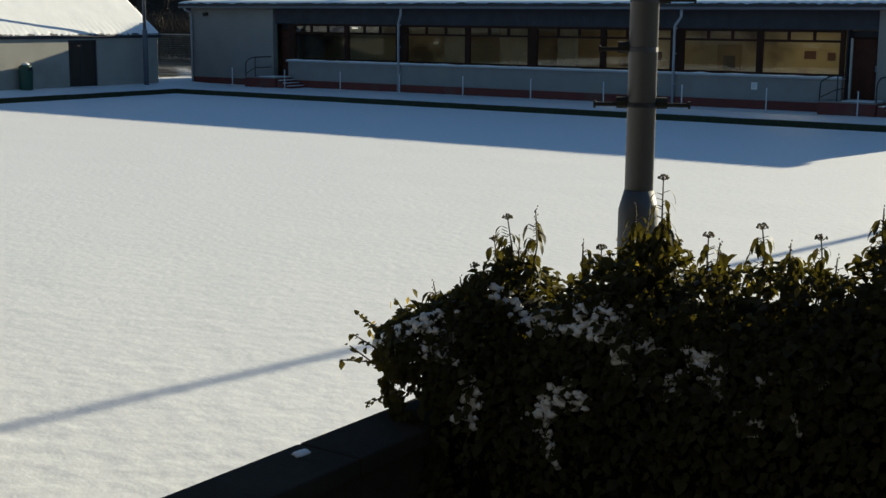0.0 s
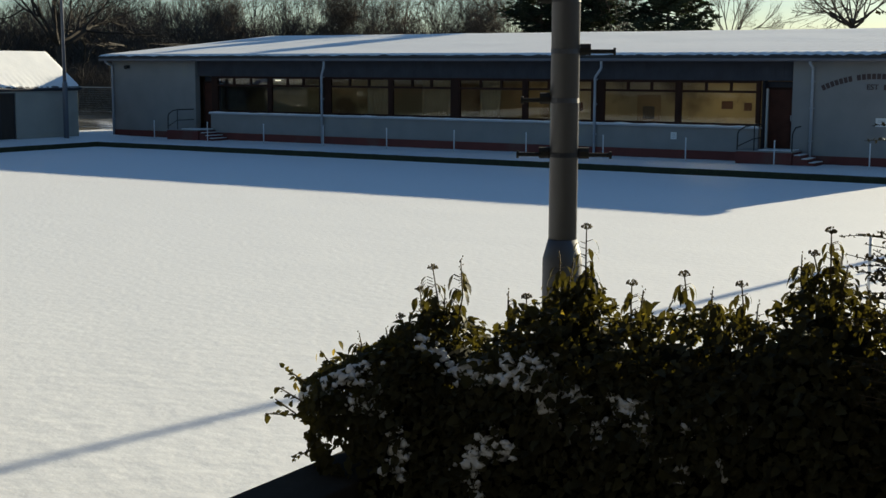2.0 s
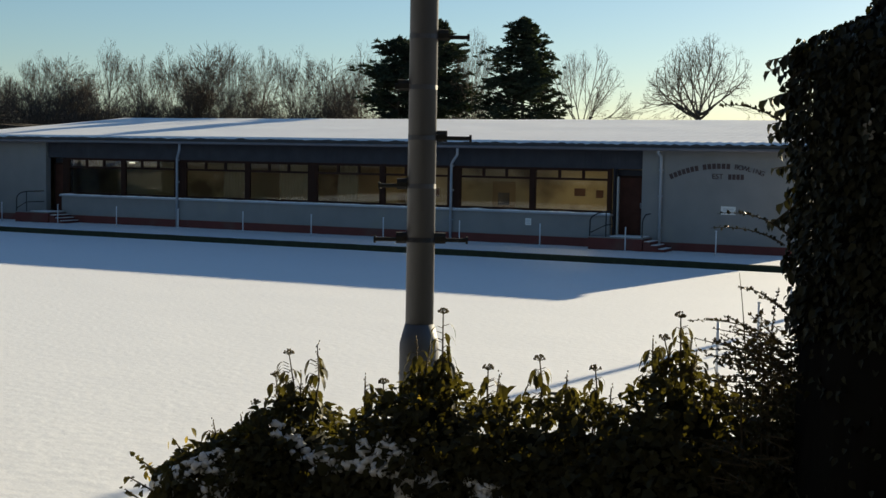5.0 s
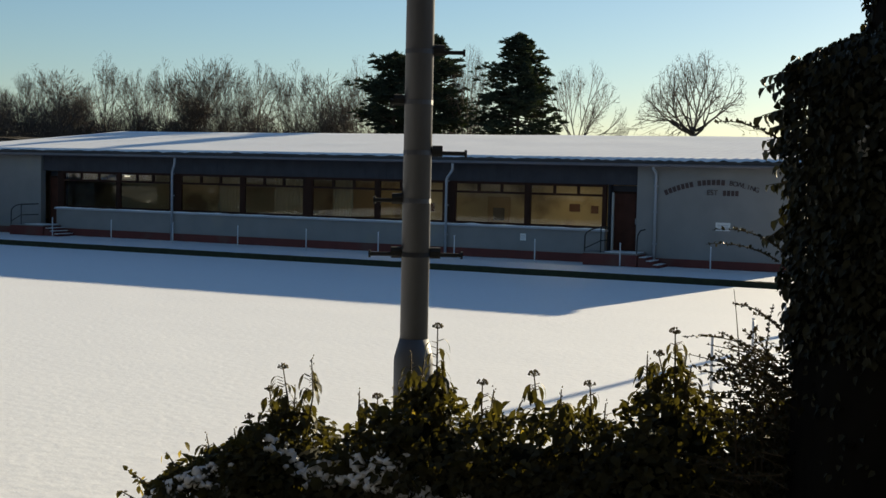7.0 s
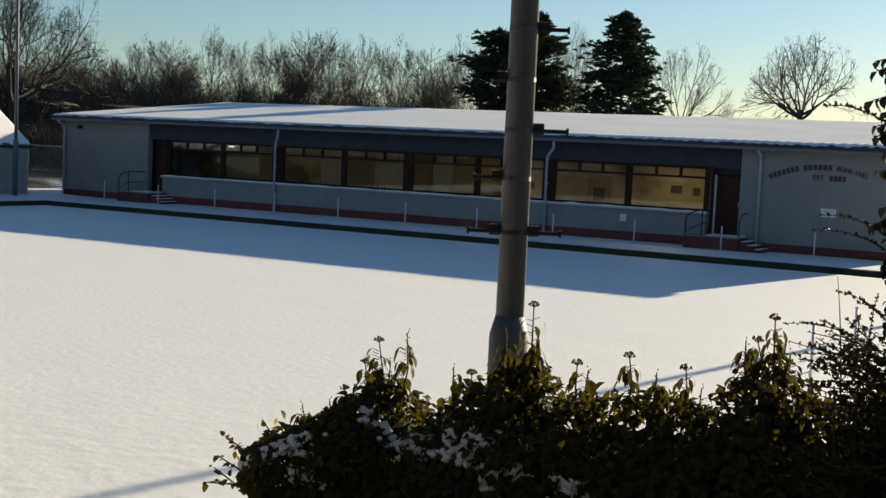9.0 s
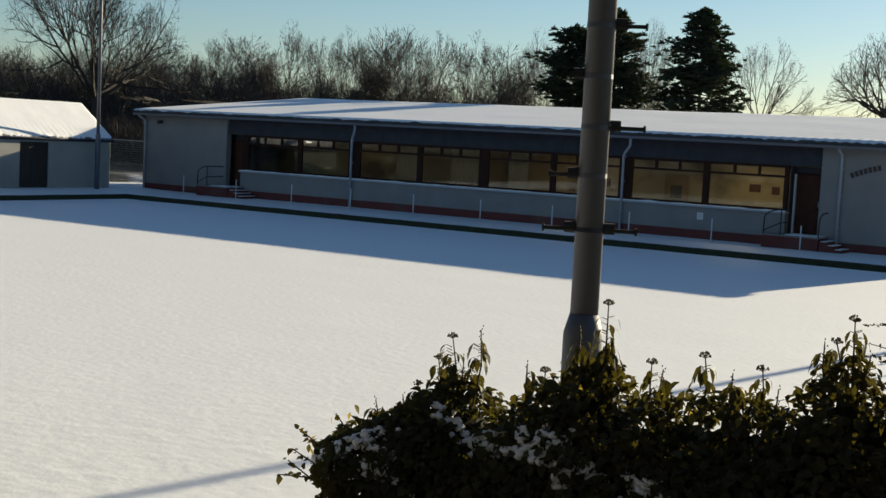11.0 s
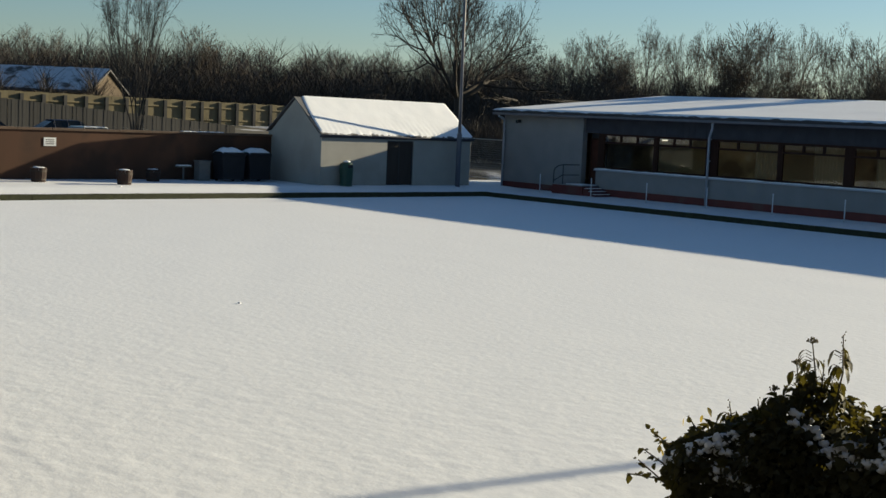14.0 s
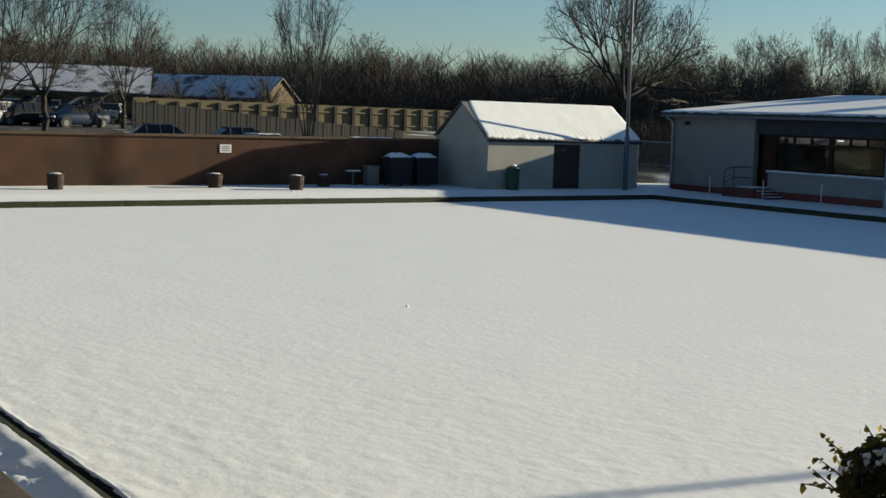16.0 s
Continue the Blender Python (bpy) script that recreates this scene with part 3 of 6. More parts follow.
SX, SY0, SY1, SB = -46.2, 33.9, 42.75, -50.3
shed = empty("shed", SX - 2, (SY0 + SY1) / 2, PATH, "small grey roughcast shed with a snowy pitched roof", "shed")
DY0, DY1 = 37.6, 39.17
part("wall", boxes((SX - 0.2, SX, SY0, DY0, 0.1, 2.4), (SX - 0.2, SX, DY1, SY1, 0.1, 2.4), (SX - 0.2, SX, DY0, DY1, 2.17, 2.4)), RENDER_SHED, shed)
part("wall", boxes((SB, SB + 0.2, SY0, SY1, 0.1, 2.4)), RENDER_SHED, shed)
for y in (SY0, SY1 - 0.2):
    part("gable", prism(bmesh.new(), [(SX - 0.203, 0.1), (SX - 0.203, 2.4), ((SX + SB) / 2, 3.86), (SB + 0.203, 2.4), (SB + 0.203, 0.1)], "y", y, y + 0.2), RENDER_SHED, shed, "roughcast gable wall")
dr = part("door", boxes((SX - 0.16, SX - 0.1, DY0 + 0.06, DY1 - 0.06, 0.16, 2.12)), mat("dark_shed_door", (0.04, 0.03, 0.024), 0.85, var=0.25, scale=5, stretch=(1, 1, 0.2)), shed, "dark double shed door")
part("door_frame", boxes((SX - 0.18, SX - 0.06, DY0, DY0 + 0.06, 0.12, 2.17), (SX - 0.18, SX - 0.06, DY1 - 0.06, DY1, 0.12, 2.17), (SX - 0.18, SX - 0.06, DY0 + 0.06, DY1 - 0.06, 2.11, 2.17)), TRIM_DARK, dr)
part("door_leaf_joint", boxes((SX - 0.099, SX - 0.09, (DY0 + DY1) / 2 - 0.02, (DY0 + DY1) / 2 + 0.02, 0.16, 2.1)), TRIM_DARK, dr)
MID = (SX + SB) / 2
part("roof", prism(prism(bmesh.new(), [(SX + 0.10, 2.40), (MID, 3.97), (MID, 3.93), (SX + 0.10, 2.36)], "y", SY0 - 0.08, SY1 + 0.08),
                   [(SB - 0.10, 2.40), (MID, 3.97), (MID, 3.93), (SB - 0.10, 2.36)], "y", SY0 - 0.08, SY1 + 0.08), mat("grey_roof_sheet", (0.13, 0.128, 0.13), 0.85, var=0.25, scale=3), shed, "grey corrugated sheet roof")
part("fascia", boxes((SX + 0.004, SX + 0.08, SY0 - 0.1, SY1 + 0.1, 2.24, 2.33)), CLAD, shed)
part("gutter", tube(bmesh.new(), [(SX + 0.13, SY0 - 0.12, 2.33), (SX + 0.13, SY1 + 0.12, 2.33)], 0.05, 10), CLAD, shed, smooth=True)


def shed_snow(u, y):
    # u runs from the eave (0) to the ridge (1)
    return 0.055 + 0.012 * N(u * 4, y, 3) - (0.075 + 0.07 * N(y * 2.6, 8) + 0.05 * N(y * 8.0, 3)) * (1 - ramp(u, -0.02, 0.09)) - 0.05 * (1 - ramp(y, SY0 - 0.1, SY0 + 0.05)) - 0.05 * ramp(y, SY1 - 0.05, SY1 + 0.1)


me = bpy.data.meshes.new("roof_snow")
us, ysn = span(-0.01, 1.0, 0.03), span(SY0 - 0.06, SY1 + 0.08, 0.07)
vs = []
for y in ysn:
    for u in us:
        r = 0.005 * math.sin(y * 21) * (1 - ramp(u, 0.0, 0.5))
        inset = (0.03 + 0.36 * u * u) * (1 - ramp(y, SY0, SY0 + 2.5))
        vs.append((SX + 0.10 + (MID - SX - 0.10) * u - (SX - 2), y + inset - (SY0 + SY1) / 2, 2.40 + 1.57 * u + shed_snow(u, y) + r - PATH))
nu = len(us)
me.from_pydata(vs, [], [(j * nu + i, j * nu + i + 1, (j + 1) * nu + i + 1, (j + 1) * nu + i) for j in range(len(ysn) - 1) for i in range(nu - 1)])
for p in me.polygons:
    p.use_smooth = True
me.materials.append(SNOW_ROOF)
o = new("roof_snow", me)
o.parent = shed
stand_by_green(shed)

# brown boundary wall with a cope
wl = tagged(new("wall_car_park"), "long brown roughcast boundary wall with a dark cope", "wall", kind="structure")
part("wall_face", boxes((-50.35, -50.05, -8, 44.0, 0.05, 2.12)), WALL_BROWN, wl)
for k in range(34):
    part("cope_stone", boxes((-50.42, -49.98, -8 + 1.49 * k + 0.006, -8 + 1.49 * (k + 1) - 0.006, 2.12, 2.22 + 0.006 * math.sin(k * 3.1)), bevel=0.012), COPE, wl)
ntc = empty("wall_notice", -50.03, 23.2, 1.66, "small white notice with unreadable lines on the brown wall", "sign")
part("plate", boxes((-50.045, -50.025, 22.95, 23.47, 1.49, 1.83)), SIGN_WHITE, ntc)
part("text_bar", boxes(*[(-50.0245, -50.02, 23.03, 23.39, 1.56 + 0.08 * k, 1.59 + 0.08 * k) for k in range(3)]), RAIL_DARK, ntc)
stand_by_green(ntc)


# ---- lamp column in front ----
def column(x, y, h, r, label, z0=0.0, base=None):
    c = empty("lamp_column", x, y, z0, label, "lamp post")
    base = base or (r * 1.40, 2.29)
    part("base_tube", tube(bmesh.new(), [(x, y, z0), (x, y, base[1]), (x, y, base[1] + 0.03), (x, y, base[1] + 0.13)], [base[0], base[0], base[0] * 0.99, r * 1.02], 28), STEEL, c, smooth=True)
    part("shaft", tube(bmesh.new(), [(x, y, base[1] + 0.12), (x, y, h)], [r, r * 0.98], 28), STEEL, c, "grey steel shaft", True)
    return c


PX, PY = -3.03, 6.1
post = column(PX, PY, 8.5, 0.074, "grey steel floodlight column rising out of the ivy hedge")


def arm_clamp(z, side, length):
    cl = part("clamp", tube(bmesh.new(), [(PX, PY, z - 0.012), (PX, PY, z + 0.012)], 0.0748, 24), STEEL, post)
    a = 0.074
    dx, dy = 0.895 * side, 0.446 * side

    def at(d, zz):
        return (PX + dx * d, PY + dy * d, zz)
    part("bracket", tube(bmesh.new(), [at(a, z + 0.01), at(a + 0.055, z + 0.01)], 0.03, 8), RAIL_DARK, cl)
    part("bolt", tube(bmesh.new(), [at(a + 0.05, z), at(a + length, z)], 0.011, 8), RAIL_DARK, cl)
    part("bolt_head", tube(bmesh.new(), [at(a + length, z), at(a + length + 0.012, z)], 0.02, 8), RAIL_DARK, cl)


for z, s, ln in ((3.39, 1, 0.17), (2.86, 1, 0.16), (2.86, -1, 0.16), (3.14, -1, 0.14), (3.91, 1, 0.15), (3.65, -1, 0.06)):
    arm_clamp(z, s, ln)

# columns farther off: one by the shed, one at the far corner
fp = empty("lamp_column", -43.09, 39.17, PATH, "slim tall grey column standing in front of the shed", "lamp post")
part("base_tube", tube(bmesh.new(), [(-43.09, 39.17, PATH - 0.1), (-43.09, 39.17, 2.6), (-43.09, 39.17, 2.7)], [0.11, 0.11, 0.075], 16), STEEL, fp, smooth=True)
part("shaft", tube(bmesh.new(), [(-43.09, 39.17, 2.65), (-43.09, 39.12, 11.0)], [0.075, 0.055], 16), STEEL, fp, smooth=True)
fp = empty("lamp_column", -2.63, 38.2, PATH, "tall grey column at the corner of the green", "lamp post")
part("base_tube", tube(bmesh.new(), [(-2.63, 38.2, PATH - 0.1), (-2.63, 38.2, 2.6), (-2.63, 38.2, 2.7)], [0.11, 0.11, 0.08], 16), STEEL, fp, smooth=True)
part("shaft", tube(bmesh.new(), [(-2.63, 38.2, 2.65), (-2.63, 38.2, 9.0)], [0.08, 0.075], 16), STEEL, fp, smooth=True)

# low boundary walls of the garden in front
# thin snow lying on the shaded end of the wall
sl = bmesh.new()
for k in range(24):
    y = 29.3 + 0.085 * k
    box(sl, -50.28, -50.0 + 0.02 * math.sin(k * 1.7), y, y + 0.085, 2.222, 2.245 + 0.012 * math.sin(k * 2.3 + 1))
part("snow_strip", sl, SNOW_SOFT, wl, "thin strip of snow on the cope")
stand_by_green(wl)
gw = tagged(new("wall_garden"), "dark stone garden wall with a flat cope and a patch of snow", "wall", kind="structure")
WALL_DARK = mat("dark_wall_stone", (0.045, 0.04, 0.034), 0.9, spec=0.1, var=0.3, scale=3, bump=0.5, bscale=30)
part("wall_face", boxes((-3.53, -3.27, 0.2, 5.0, -0.1, 1.42)), WALL_DARK, gw)
for k in range(5):
    part("cope_stone", boxes((-3.57, -3.23, 0.2 + 0.96 * k, 1.16 + 0.96 * k - 0.008, 1.42, 1.5), bevel=0.012), WALL_DARK, gw)
COPE_NEAR = mat("weathered_near_cope", (0.075, 0.060, 0.046), 0.9, var=0.35, scale=6, bump=0.4)
gs = tagged(new("wall_near_path"), "low brown stone wall beside the near path", "wall", kind="structure")
part("wall_face", boxes((-40, -3.8, 1.38, 1.78, -0.1, 1.3)), WALL_DARK, gs)
for k in range(30):
    part("cope_stone", boxes((-40 + 1.2 * k, -38.8 + 1.2 * k - 0.008, 1.36, 1.91, 1.3, 1.38), bevel=0.012), COPE_NEAR, gs)

# plain unseen wall added behind the camera to keep sky light off the hedge
hw = tagged(new("wall_house"), "plain dark wall added unseen behind the camera to hold back sky light", "wall", kind="structure")
part("wall_face", boxes((-16, 16, -0.9, -0.6, -0.1, 11.5)), mat("dark_screen_wall", (0.022, 0.024, 0.028), 0.9, var=0.15, scale=1), hw)
# unseen dark ground, added so less light bounces up into the hedge
setting("dark_bounce_bed", sheet(span(-3.22, 3.2, 0.2), span(-0.6, 5.3, 0.2), lambda x, y: -0.05 + 0.04 * N(x * 2, y * 2)), mat("dark_unseen_ground", (0.035, 0.028, 0.02), 0.95, var=0.4, scale=4, bump=0.6), "unseen dark ground added below the hedge to cut bounced light", "soil")
sp = bmesh.new()
tube(sp, [(-3.47, 3.94, 1.498), (-3.47, 3.94, 1.507), (-3.47, 3.94, 1.512)], [0.032, 0.026, 0.01], 12)
for v in sp.verts:
    v.co.y = 3.94 + (v.co.y - 3.94) * 1.8 + 0.05 * N(v.co.x * 20, v.co.y * 20)
part("snow_patch", sp, SNOW_SOFT, gw, "small patch of snow on the cope", True)


# ---- plants ----
BARK = mat("dark_bark", (0.075, 0.060, 0.048), 0.95, var=0.3, scale=4, bump=0.6, bscale=25)
TWIG = mat("bare_twigs", (0.11, 0.085, 0.065), 0.95, var=0.35, scale=0.5, bump=0)
TWIG_DENSE = mat("woodland_twigs", (0.076, 0.063, 0.054), 0.95, var=0.5, scale=0.12, bump=0, rnd=0.5, island=True)
NEEDLE = mat("pine_needles", (0.022, 0.034, 0.020), 0.85, var=0.5, scale=1.0, bump=0, trans=0.12, trans_col=(0.05, 0.07, 0.02), rnd=0.6, island=True)
IVY = mat("ivy_leaf", (0.050, 0.047, 0.023), 0.62, var=0.6, scale=2.5, bump=0.1, bscale=150, spec=0.15, trans=0.18, trans_col=(0.16, 0.135, 0.02), rnd=1.2, island=True)
IVY_OLD = mat("old_ivy_leaf", (0.030, 0.031, 0.016), 0.5, var=0.5, scale=2.5, bump=0.1, bscale=150, spec=0.25, trans=0.05, trans_col=(0.09, 0.085, 0.015), rnd=1.0, island=True)
YELLOW_LEAF = mat("yellowed_leaf", (0.20, 0.15, 0.03), 0.5, var=0.35, scale=5, bump=0, trans=0.45, trans_col=(0.5, 0.37, 0.05), rnd=0.4, island=True)
# near-black colour stands in for the shade behind the ivy leaves
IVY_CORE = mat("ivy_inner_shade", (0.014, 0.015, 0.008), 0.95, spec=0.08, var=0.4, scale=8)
STEM = mat("ivy_stem", (0.09, 0.07, 0.045), 0.9, var=0.3, scale=10)
UMBEL = mat("dry_flower_head", (0.16, 0.13, 0.07), 0.9, var=0.3, scale=20)


class Soup:
    """Points and faces gathered for one mesh."""
    def __init__(self):
        self.v, self.f = [], []

    def blade(self, a, b, w0, w1, side):
        i = len(self.v)
        self.v += [a - side * w0, a + side * w0, b + side * w1, b - side * w1]
        self.f.append((i, i + 1, i + 2, i + 3))

    def limb(self, a, b, r0, r1, sides=4):
        d = (b - a)
        if d.length < 1e-5:
            return
        d.normalize()
        s = d.orthogonal().normalized()
        u = d.cross(s)
        i = len(self.v)
        for p, r in ((a, r0), (b, r1)):
            for k in range(sides):
                t = 6.28319 * k / sides
                self.v.append(p + (s * math.cos(t) + u * math.sin(t)) * r)
        for k in range(sides):
            self.f.append((i + k, i + (k + 1) % sides, i + sides + (k + 1) % sides, i + sides + k))

    def leaf(self, p, tip, normal, size, fold=0.15, wide=0.42):
        """A pointed, folded leaf that starts at p and points along tip."""
        t = tip.normalized()
        s = t.cross(normal)
        if s.length < 1e-4:
            s = t.orthogonal()
        s.normalize()
        n = s.cross(t)
        i = len(self.v)
        for x, y, z in ((0, 0, 0), (-wide, 0.28, fold), (-wide * 0.75, 0.66, fold * 0.7), (0, 1.0, -0.12), (wide * 0.75, 0.66, fold * 0.7), (wide, 0.28, fold), (0, 0.45, 0.0)):
            self.v.append(p + (s * x + t * y + n * z) * size)
        self.f += [(i, i + 6, i + 1), (i + 1, i + 6, i + 2), (i + 2, i + 6, i + 3), (i + 3, i + 6, i + 4), (i + 4, i + 6, i + 5), (i + 5, i + 6, i)]

    def long_leaf(self, p, tip, normal, size, wide=0.2, droop=0.5):
        """A long leaf that bends down along its length, in four steps, folded at the rib."""
        t = tip.normalized()
        s = t.cross(normal)
        if s.length < 1e-4:
            s = t.orthogonal()
        s.normalize()
        i, a, d = len(self.v), p.copy(), t.copy()
        for k, w in enumerate((0.06, 0.8, 1.0, 0.6, 0.03)):
            n = s.cross(d)
            self.v += [a - s * wide * w * size + n * 0.12 * w * wide * size, a.copy(), a + s * wide * w * size + n * 0.12 * w * wide * size]
            d = (d + Vector((0, 0, -droop * 0.5))).normalized()
            a = a + d * size / 4
        for k in range(4):
            j = i + 3 * k
            self.f += [(j, j + 1, j + 4, j + 3), (j + 1, j + 2, j + 5, j + 4)]

    def mesh(self, name, material, smooth=False):
        me = bpy.data.meshes.new(name)
        me.from_pydata([tuple(p) for p in self.v], [], self.f)
        me.materials.append(material)
        if smooth:
            me.polygons.foreach_set("use_smooth", [True] * len(me.polygons))
        return me


def child(name, me, parent, label=""):
    o = new(name, me)
    o.parent = parent
    if label:
        o["label"] = label
    return o


rng = random.Random(11)


def rv(r=rng):
    while True:
        v = Vector((r.uniform(-1, 1), r.uniform(-1, 1), r.uniform(-1, 1)))
        if 0.05 < v.length < 1:
            return v.normalized()


def bare_tree(seed, height, trunk_r, spread=0.75, first=0.25, levels=5, stems=1, lift=0.22, kids=(3, 4), label="", bark=None, twig=0.012, reach=(0.52, 0.72), bole=0.46):
    """A leafless tree: trunk and limbs as one mesh, fine branches and twigs as another."""
    r = random.Random(seed)
    wood, fine = Soup(), Soup()

    def grow(p, d, length, rad, lvl):
        n = 4 if lvl < 3 else 2
        nodes, a, dd = [p], p, d.copy()
        for k in range(n):
            dd = (dd + rv(r) * (0.07 + 0.03 * lvl) + Vector((0, 0, lift * 0.35))).normalized()
            b = a + dd * (length / n)
            r0, r1 = rad * (1 - 0.55 * k / n), rad * (1 - 0.55 * (k + 1) / n)
            if lvl < 3:
                (wood if lvl < 2 else fine).limb(a, b, r0, r1, 6 if lvl < 1 else (5 if lvl < 2 else 3))
            else:
                fine.blade(a, b, max(r0, twig * 0.55), max(r1, twig * 0.4), dd.cross(rv(r)).normalized())
            nodes.append(b)
            a = b
        if lvl >= levels:
            return
        c = r.randint(*kids) + (3 if lvl == 0 else 1 if lvl >= 2 else 0)
        turn = r.random() * 6.28319
        for k in range(c):
            lo = first if lvl == 0 else 0.2
            t = lo + (1 - lo) * (k + r.random()) / c
            q = t * n
            i = min(n - 1, int(q))
            at = nodes[i].lerp(nodes[i + 1], q - i)
            axis = (nodes[i + 1] - nodes[i]).normalized()
            turn += 2.4 + r.uniform(-0.4, 0.4)
            s0 = axis.orthogonal().normalized()
            out = s0 * math.cos(turn) + axis.cross(s0) * math.sin(turn)
            sp = spread if lvl == 0 else spread * 0.66
            nd = (axis * (1 - sp * 0.5) + out * sp + Vector((0, 0, lift))).normalized()
            grow(at, nd, length * r.uniform(*reach) * (1 - 0.25 * t * (lvl == 0)), max(twig * 0.6, rad * (0.60 - 0.2 * t)), lvl + 1)
        grow(a, dd, length * 0.6, max(twig * 0.6, rad * 0.42), lvl + 1)

    for s in range(stems):
        a = 6.28319 * s / max(1, stems) + r.random()
        off = Vector((math.cos(a), math.sin(a), 0)) * (0.25 if stems > 1 else 0)
        d = (Vector((0, 0, 1)) + off * (0.8 if stems > 1 else 0) + rv(r) * 0.05).normalized()
        grow(off * 0.6 + Vector((0, 0, -0.3)), d, height * bole * (r.uniform(0.85, 1.1) if stems > 1 else 1), trunk_r, 0)
    top = max(v.z for v in wood.v + fine.v)
    k = height / top
    for s in (wood, fine):
        s.v = [v * k for v in s.v]
    t = empty("bare_tree", 0, 0, 0, label or "leafless deciduous tree with fine dark twigs", "tree")
    child("trunk", wood.mesh("trunk", bark or BARK), t)
    child("crown", fine.mesh("crown", bark or TWIG), t, "crown of thin bare branches")
    return t


def forked_tree(seed, height, width, trunk_r, fork=0.45, limbs=4, open_angle=62, levels=7, turn=24, lean=0.0, twig=0.012, label="", bark=None):
    """A leafless tree with a clear trunk whose limbs fan out and fork again and again."""
    r = random.Random(seed)
    wood, fine = Soup(), Soup()
    crown = height * (1 - fork)

    def tip_away(d, ang, az):
        s = d.orthogonal().normalized()
        o = s * math.cos(az) + d.cross(s) * math.sin(az)
        return (d * math.cos(ang) + o * math.sin(ang)).normalized()

    def grow(p, d, length, rad, lvl):
        a, dd, n = p, d.copy(), 3 if lvl < 5 else 2
        for k in range(n):
            dd = (dd + rv(r) * 0.10 + Vector((0, 0, 0.035))).normalized()
            b = a + dd * (length / n)
            r0, r1 = rad * (1 - 0.3 * k / n), rad * (1 - 0.3 * (k + 1) / n)
            if lvl < 3:
                (wood if lvl < 2 else fine).limb(a, b, r0, r1, 5)
            elif lvl < 5:
                fine.limb(a, b, max(r0, twig * 0.8), max(r1, twig * 0.7), 3)
            else:
                fine.blade(a, b, max(r0, twig * 0.6), max(r1, twig * 0.4), dd.cross(rv(r)).normalized())
            if lvl >= 2 and r.random() < 0.8:
                sd = tip_away(dd, radians(r.uniform(30, 60)), r.random() * 6.28319)
                e = b + sd * length * r.uniform(0.35, 0.7)
                m = b.lerp(e, 0.5) + rv(r) * length * 0.06
                w = max(r1 * 0.4, twig * 0.55)
                fine.blade(b, m, w, w * 0.8, sd.cross(rv(r)).normalized())
                fine.blade(m, e, w * 0.8, twig * 0.35, sd.cross(rv(r)).normalized())
                for q in range(2):
                    s2 = tip_away(sd, radians(r.uniform(25, 50)), r.random() * 6.28319)
                    o = b.lerp(e, r.uniform(0.3, 0.8))
                    fine.blade(o, o + s2 * length * r.uniform(0.2, 0.4), twig * 0.5, twig * 0.3, s2.cross(rv(r)).normalized())
            a = b
        if lvl >= levels:
            return
        az = r.random() * 6.28319
        grow(a, tip_away(dd, radians(turn) * r.uniform(0.1, 0.5), az), length * r.uniform(0.80, 0.92), rad * 0.78, lvl + 1)
        for k in range(2 if r.random() < 0.2 else 1):
            ang = radians(turn) * r.uniform(1.1, 1.9)
            grow(a, tip_away(dd, ang, az + 3.14159 + 1.6 * k + r.uniform(-0.6, 0.6)), length * r.uniform(0.66, 0.86), rad * 0.62, lvl + 1)

    # trunk
    a = Vector((0, 0, -0.3))
    for k in range(5):
        b = Vector((r.gauss(0, 0.05), r.gauss(0, 0.05), height * fork * (k + 1) / 5))
        wood.limb(a, b, trunk_r * (1.15 - 0.06 * k), trunk_r * (1.09 - 0.06 * k), 8)
        a = b
    base = a
    for k in range(limbs):
        az = 6.28319 * k / limbs + r.uniform(-0.4, 0.4)
        ang = radians(open_angle) * (0.15 if k == limbs - 1 else r.uniform(0.6, 1.05))
        d = Vector((math.cos(az) * math.sin(ang) + lean, math.sin(az) * math.sin(ang), math.cos(ang))).normalized()
        grow(base - Vector((0, 0, r.random() * 0.08 * height * fork)), d, crown * 0.27, trunk_r * 0.62, 0)
    pts = wood.v + fine.v
    top = sorted(v.z for v in pts)[int(len(pts) * 0.998)] - base.z
    wid = sorted(math.hypot(v.x, v.y) for v in fine.v)[int(len(fine.v) * 0.97)]
    kz, kx = crown / top, width / 2 / wid
    for s in (wood, fine):
        for v in s.v:
            if v.z > base.z:
                g = min(1.0, (v.z - base.z) / (0.1 * crown))
                v.z = base.z + (v.z - base.z) * kz
                v.x *= 1 + (kx - 1) * g
                v.y *= 1 + (kx - 1) * g
                far = math.sqrt((v.x * v.x + v.y * v.y) / (width * width / 4) + ((v.z - base.z) / crown) ** 2)
                if far > 0.9:
                    k = (0.9 + (far - 0.9) * 0.5) / far
                    v.x, v.y, v.z = v.x * k, v.y * k, base.z + (v.z - base.z) * k
    t = empty("bare_tree", 0, 0, 0, label or "leafless deciduous tree with fine dark twigs", "tree")
    child("trunk", wood.mesh("trunk", bark or BARK), t)
    child("crown", fine.mesh("crown", bark or TWIG), t, "crown of thin bare branches")
    return t


def plant(tree, x, y, turn=0.0, size=1.0, z=None, squash=1.0, group="", copy=True, label=""):
    z = ground_height(x, y) if z is None else z
    if copy:
        t = copy_thing(tree, pose(x, y, z, 0, 0, turn))
    else:
        t = tree
        t.matrix_basis = pose(x, y, z, 0, 0, turn)
    t.scale = (size * squash, size * squash, size)
    return tagged(t, label, "", group)


def at_dir(az, dist):
    a = radians(az)
    return -math.sin(a) * dist, math.cos(a) * dist


